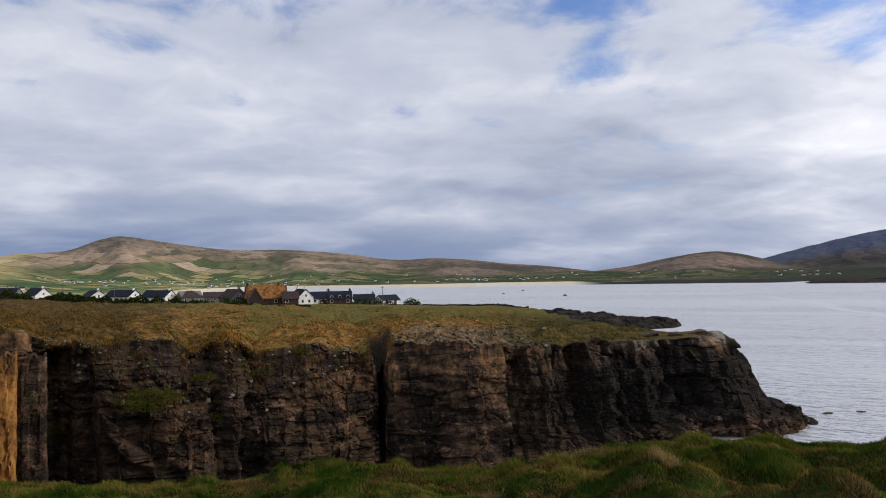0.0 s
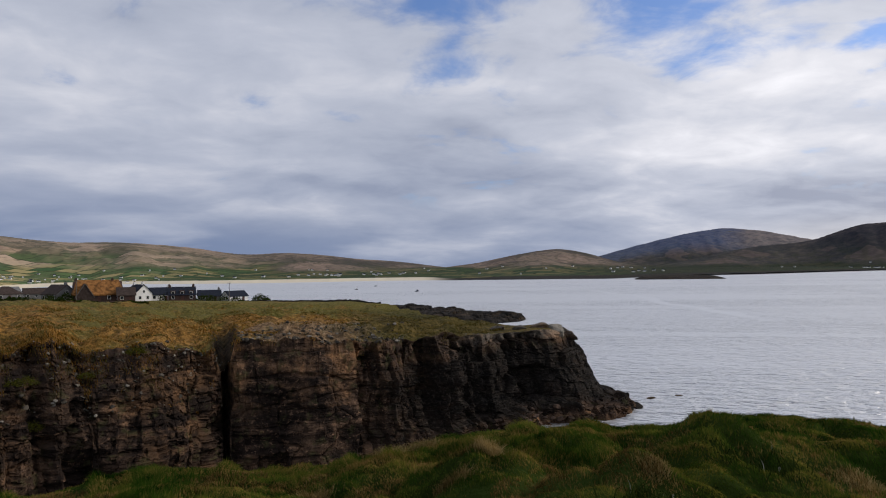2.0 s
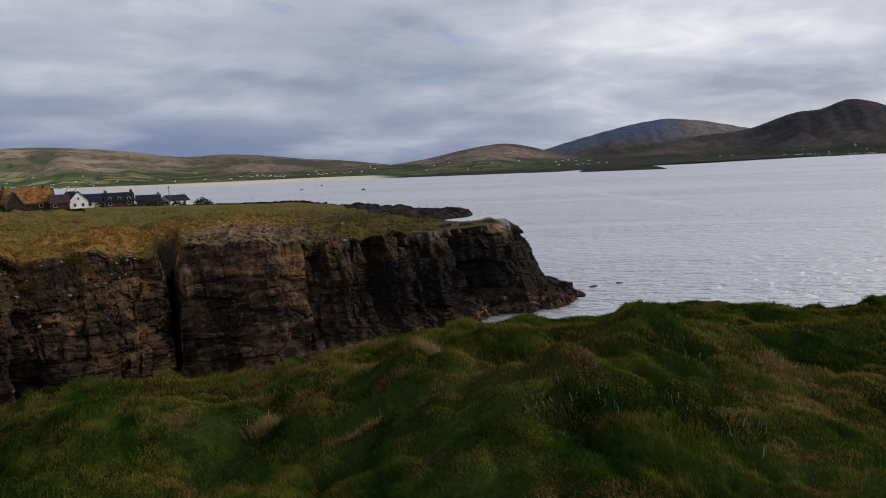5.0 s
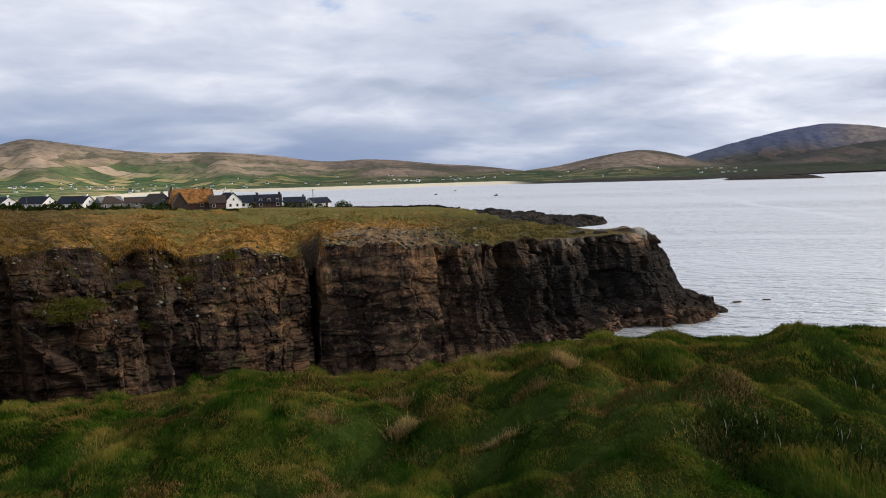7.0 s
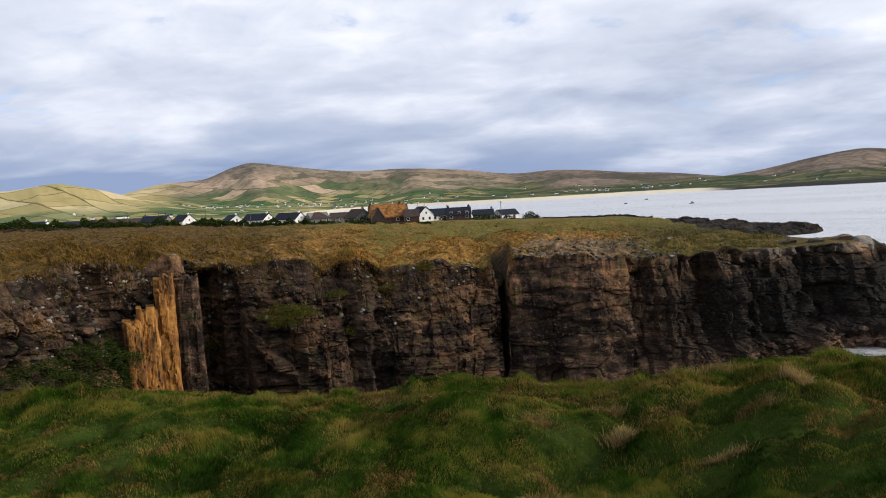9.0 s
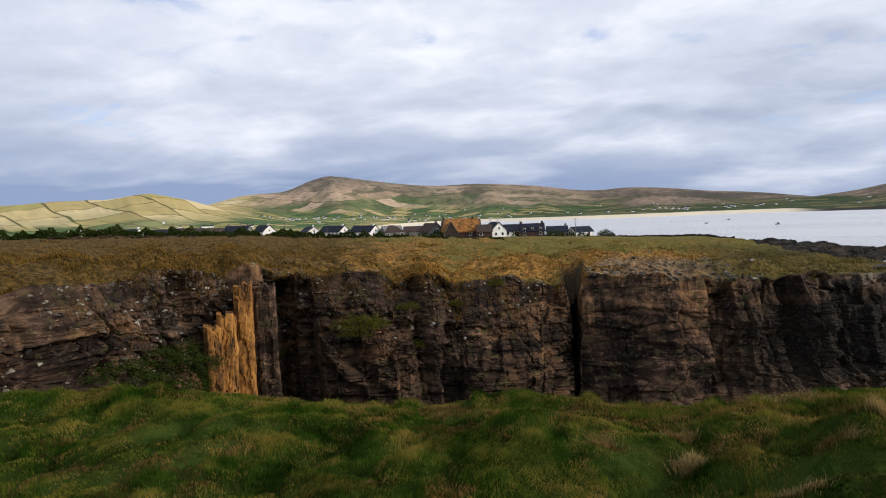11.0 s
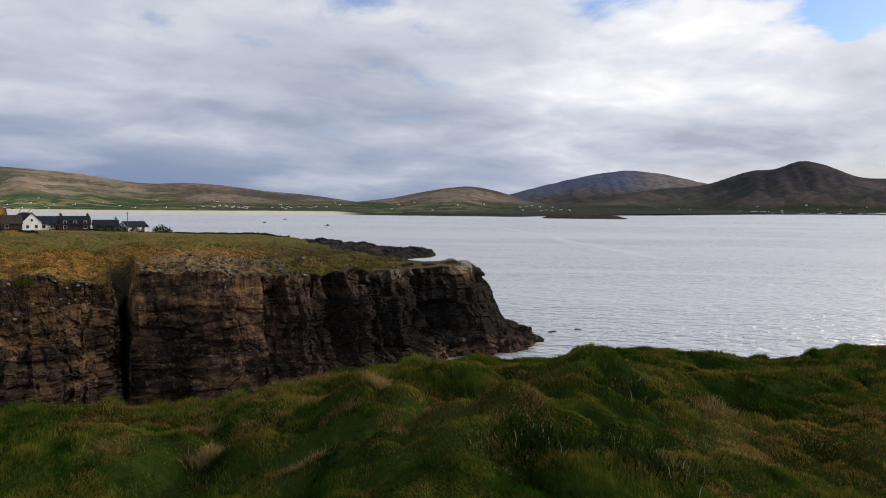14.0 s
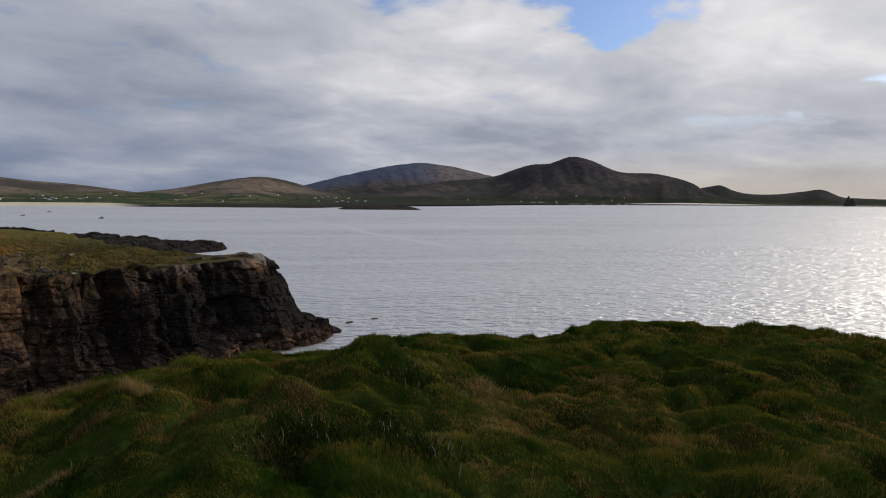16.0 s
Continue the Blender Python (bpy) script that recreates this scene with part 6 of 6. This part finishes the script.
# seaside plants with pale upright stalks
for tx, ty, n in ((2.24, 3.07, 20), (1.79, 3.17, 14), (2.45, 2.95, 9), (3.04, 4.08, 5)):
    root = tagged(new("wild_plant"), "dark low plant with pale upright stalks in the grass", "plant", "stalked plants")
    x, y = tx + R.normal(0, 0.11, n), ty + R.normal(0, 0.08, n)
    z = sward_z(np.degrees(np.arctan2(x, y)), np.hypot(x, y))
    for k in range(n):
        st = new("stalk", blade_mesh("stalk", x[k:k + 1], y[k:k + 1], z[k:k + 1], R.uniform(0.05, 0.11, 1), np.full(1, 0.0026), R.uniform(0, 6.28, 1), np.clip(R.normal(0.25, 0.1, 1), 0.05, 0.6), M_stalk, R.uniform(0, 6.28, 1)))
        st.parent = root
    m = 560 if n > 12 else 90
    x, y = tx + R.normal(0, 0.15, m), ty + R.normal(0, 0.10, m)
    z = sward_z(np.degrees(np.arctan2(x, y)), np.hypot(x, y))
    lf = new("leaves", blade_mesh("leaves", x, y, z, R.uniform(0.05, 0.12, m), np.full(m, 0.005), R.uniform(0, 6.28, m), np.clip(R.normal(0.7, 0.2, m), 0.1, 1.1), M_leaf, R.uniform(0, 6.28, m)))
    lf.parent = root

# rougher grass round and behind
N = 110000
az, d = R.uniform(-180, 180, N), 18 * R.uniform(0, 1, N) ** 0.6
ahead = (az > -56) & (az < 78) & (d > 2.3)
over = (np.abs(az) < 100) & (d > brink_d(az) * 1.02)
az, d = az[~ahead & ~over], d[~ahead & ~over]
x, y = polar(az, d)
n = len(x)
rough = new("rough_grass", blade_mesh("rough_grass", x, y, sward_z(az, d) - 0.01, R.uniform(0.05, 0.16, n), np.full(n, 0.009), 2.6 + 2.0 * fbm(x * 0.8, y * 0.8, 261, 2) + R.normal(0, 0.7, n), np.clip(R.normal(0.95, 0.12, n), 0.3, 1.12), M_grass, R.uniform(0, 6.28, n)))
set_slope(rough.data, x, y)
tagged(rough, "rough green clifftop grass", "grass", kind="stuff")

# tussocks on the headland
N = 190000
az = R.uniform(-56, 17.0, N)
r0 = rim_at(az)
d = r0 + (np.minimum(r0 * 2.25, sea_at(az) - 1) - r0) * R.uniform(0, 1, N) ** 1.3
x, y = polar(az, d)
keep = (fbm(x * 0.22, y * 0.22, 191, 4) > -0.22 + 1.0 * smooth(d / r0, 1.3, 1.9)) & ((np.abs(az + 5.5) > 0.5) | (d > r0 + 17)) & (R.uniform(0, 1, N) < np.interp(az, [-56, 2, 7, 17], [1, 1, 0.5, 0.35])) & ((az < -4.4) | (d > r0 + R.uniform(0, 1, N) ** 0.6 * 6.5 * (0.5 + 0.5 * value_noise(az * 0.7, az * 0, 251))))
x, y, d, az = x[keep], y[keep], d[keep], az[keep]
n = len(x)
clump = 1.4 * fbm(x * 0.33, y * 0.33, 195, 3)
tus = new("tussock_grass", blade_mesh("tussock_grass", x, y, land_z(az, d) - 0.05, np.clip(0.26 + 0.20 * clump, 0.06, 0.7) * R.uniform(0.6, 1.2, n), np.full(n, 0.026), 2.9 + R.normal(0, 0.7, n), np.clip(R.normal(0.7, 0.2, n), 0.1, 1.1), M_tussock, R.uniform(0, 6.28, n)))
tagged(tus, "tawny windblown tussock grass on the headland's slope", "grass", kind="stuff")

# grass hanging down over the lip of the cliff
N = 30000
pick = R.randint(90, END - 5, N)
v = 1 - 0.42 * R.uniform(0, 1, N) ** 1.7
p = grid[pick, (v * (ROWSV - 1)).astype(int)]
a = az_line[pick]
ledge_green = fbm(a * 0.9, v * 9, 221, 3) + np.interp(a, [-46, -30, -8, -5, 21], [0.25, 0.3, 0.2, -0.55, -0.6])
keep = ledge_green > (1 - v) * 3.4 + 0.0
p = p[keep] + R.normal(0, 0.12, (keep.sum(), 3))
n = len(p)
drape = new("hanging_grass", blade_mesh("hanging_grass", p[:, 0], p[:, 1], p[:, 2] - 0.05, R.uniform(0.2, 0.5, n), np.full(n, 0.022), -1.57 + R.normal(0, 0.9, n), np.clip(R.normal(0.8, 0.2, n), 0.2, 1.1), M_tussock, R.uniform(0, 6.28, n)))
tagged(drape, "tawny grass hanging over the lip of the cliff", "grass", kind="stuff")
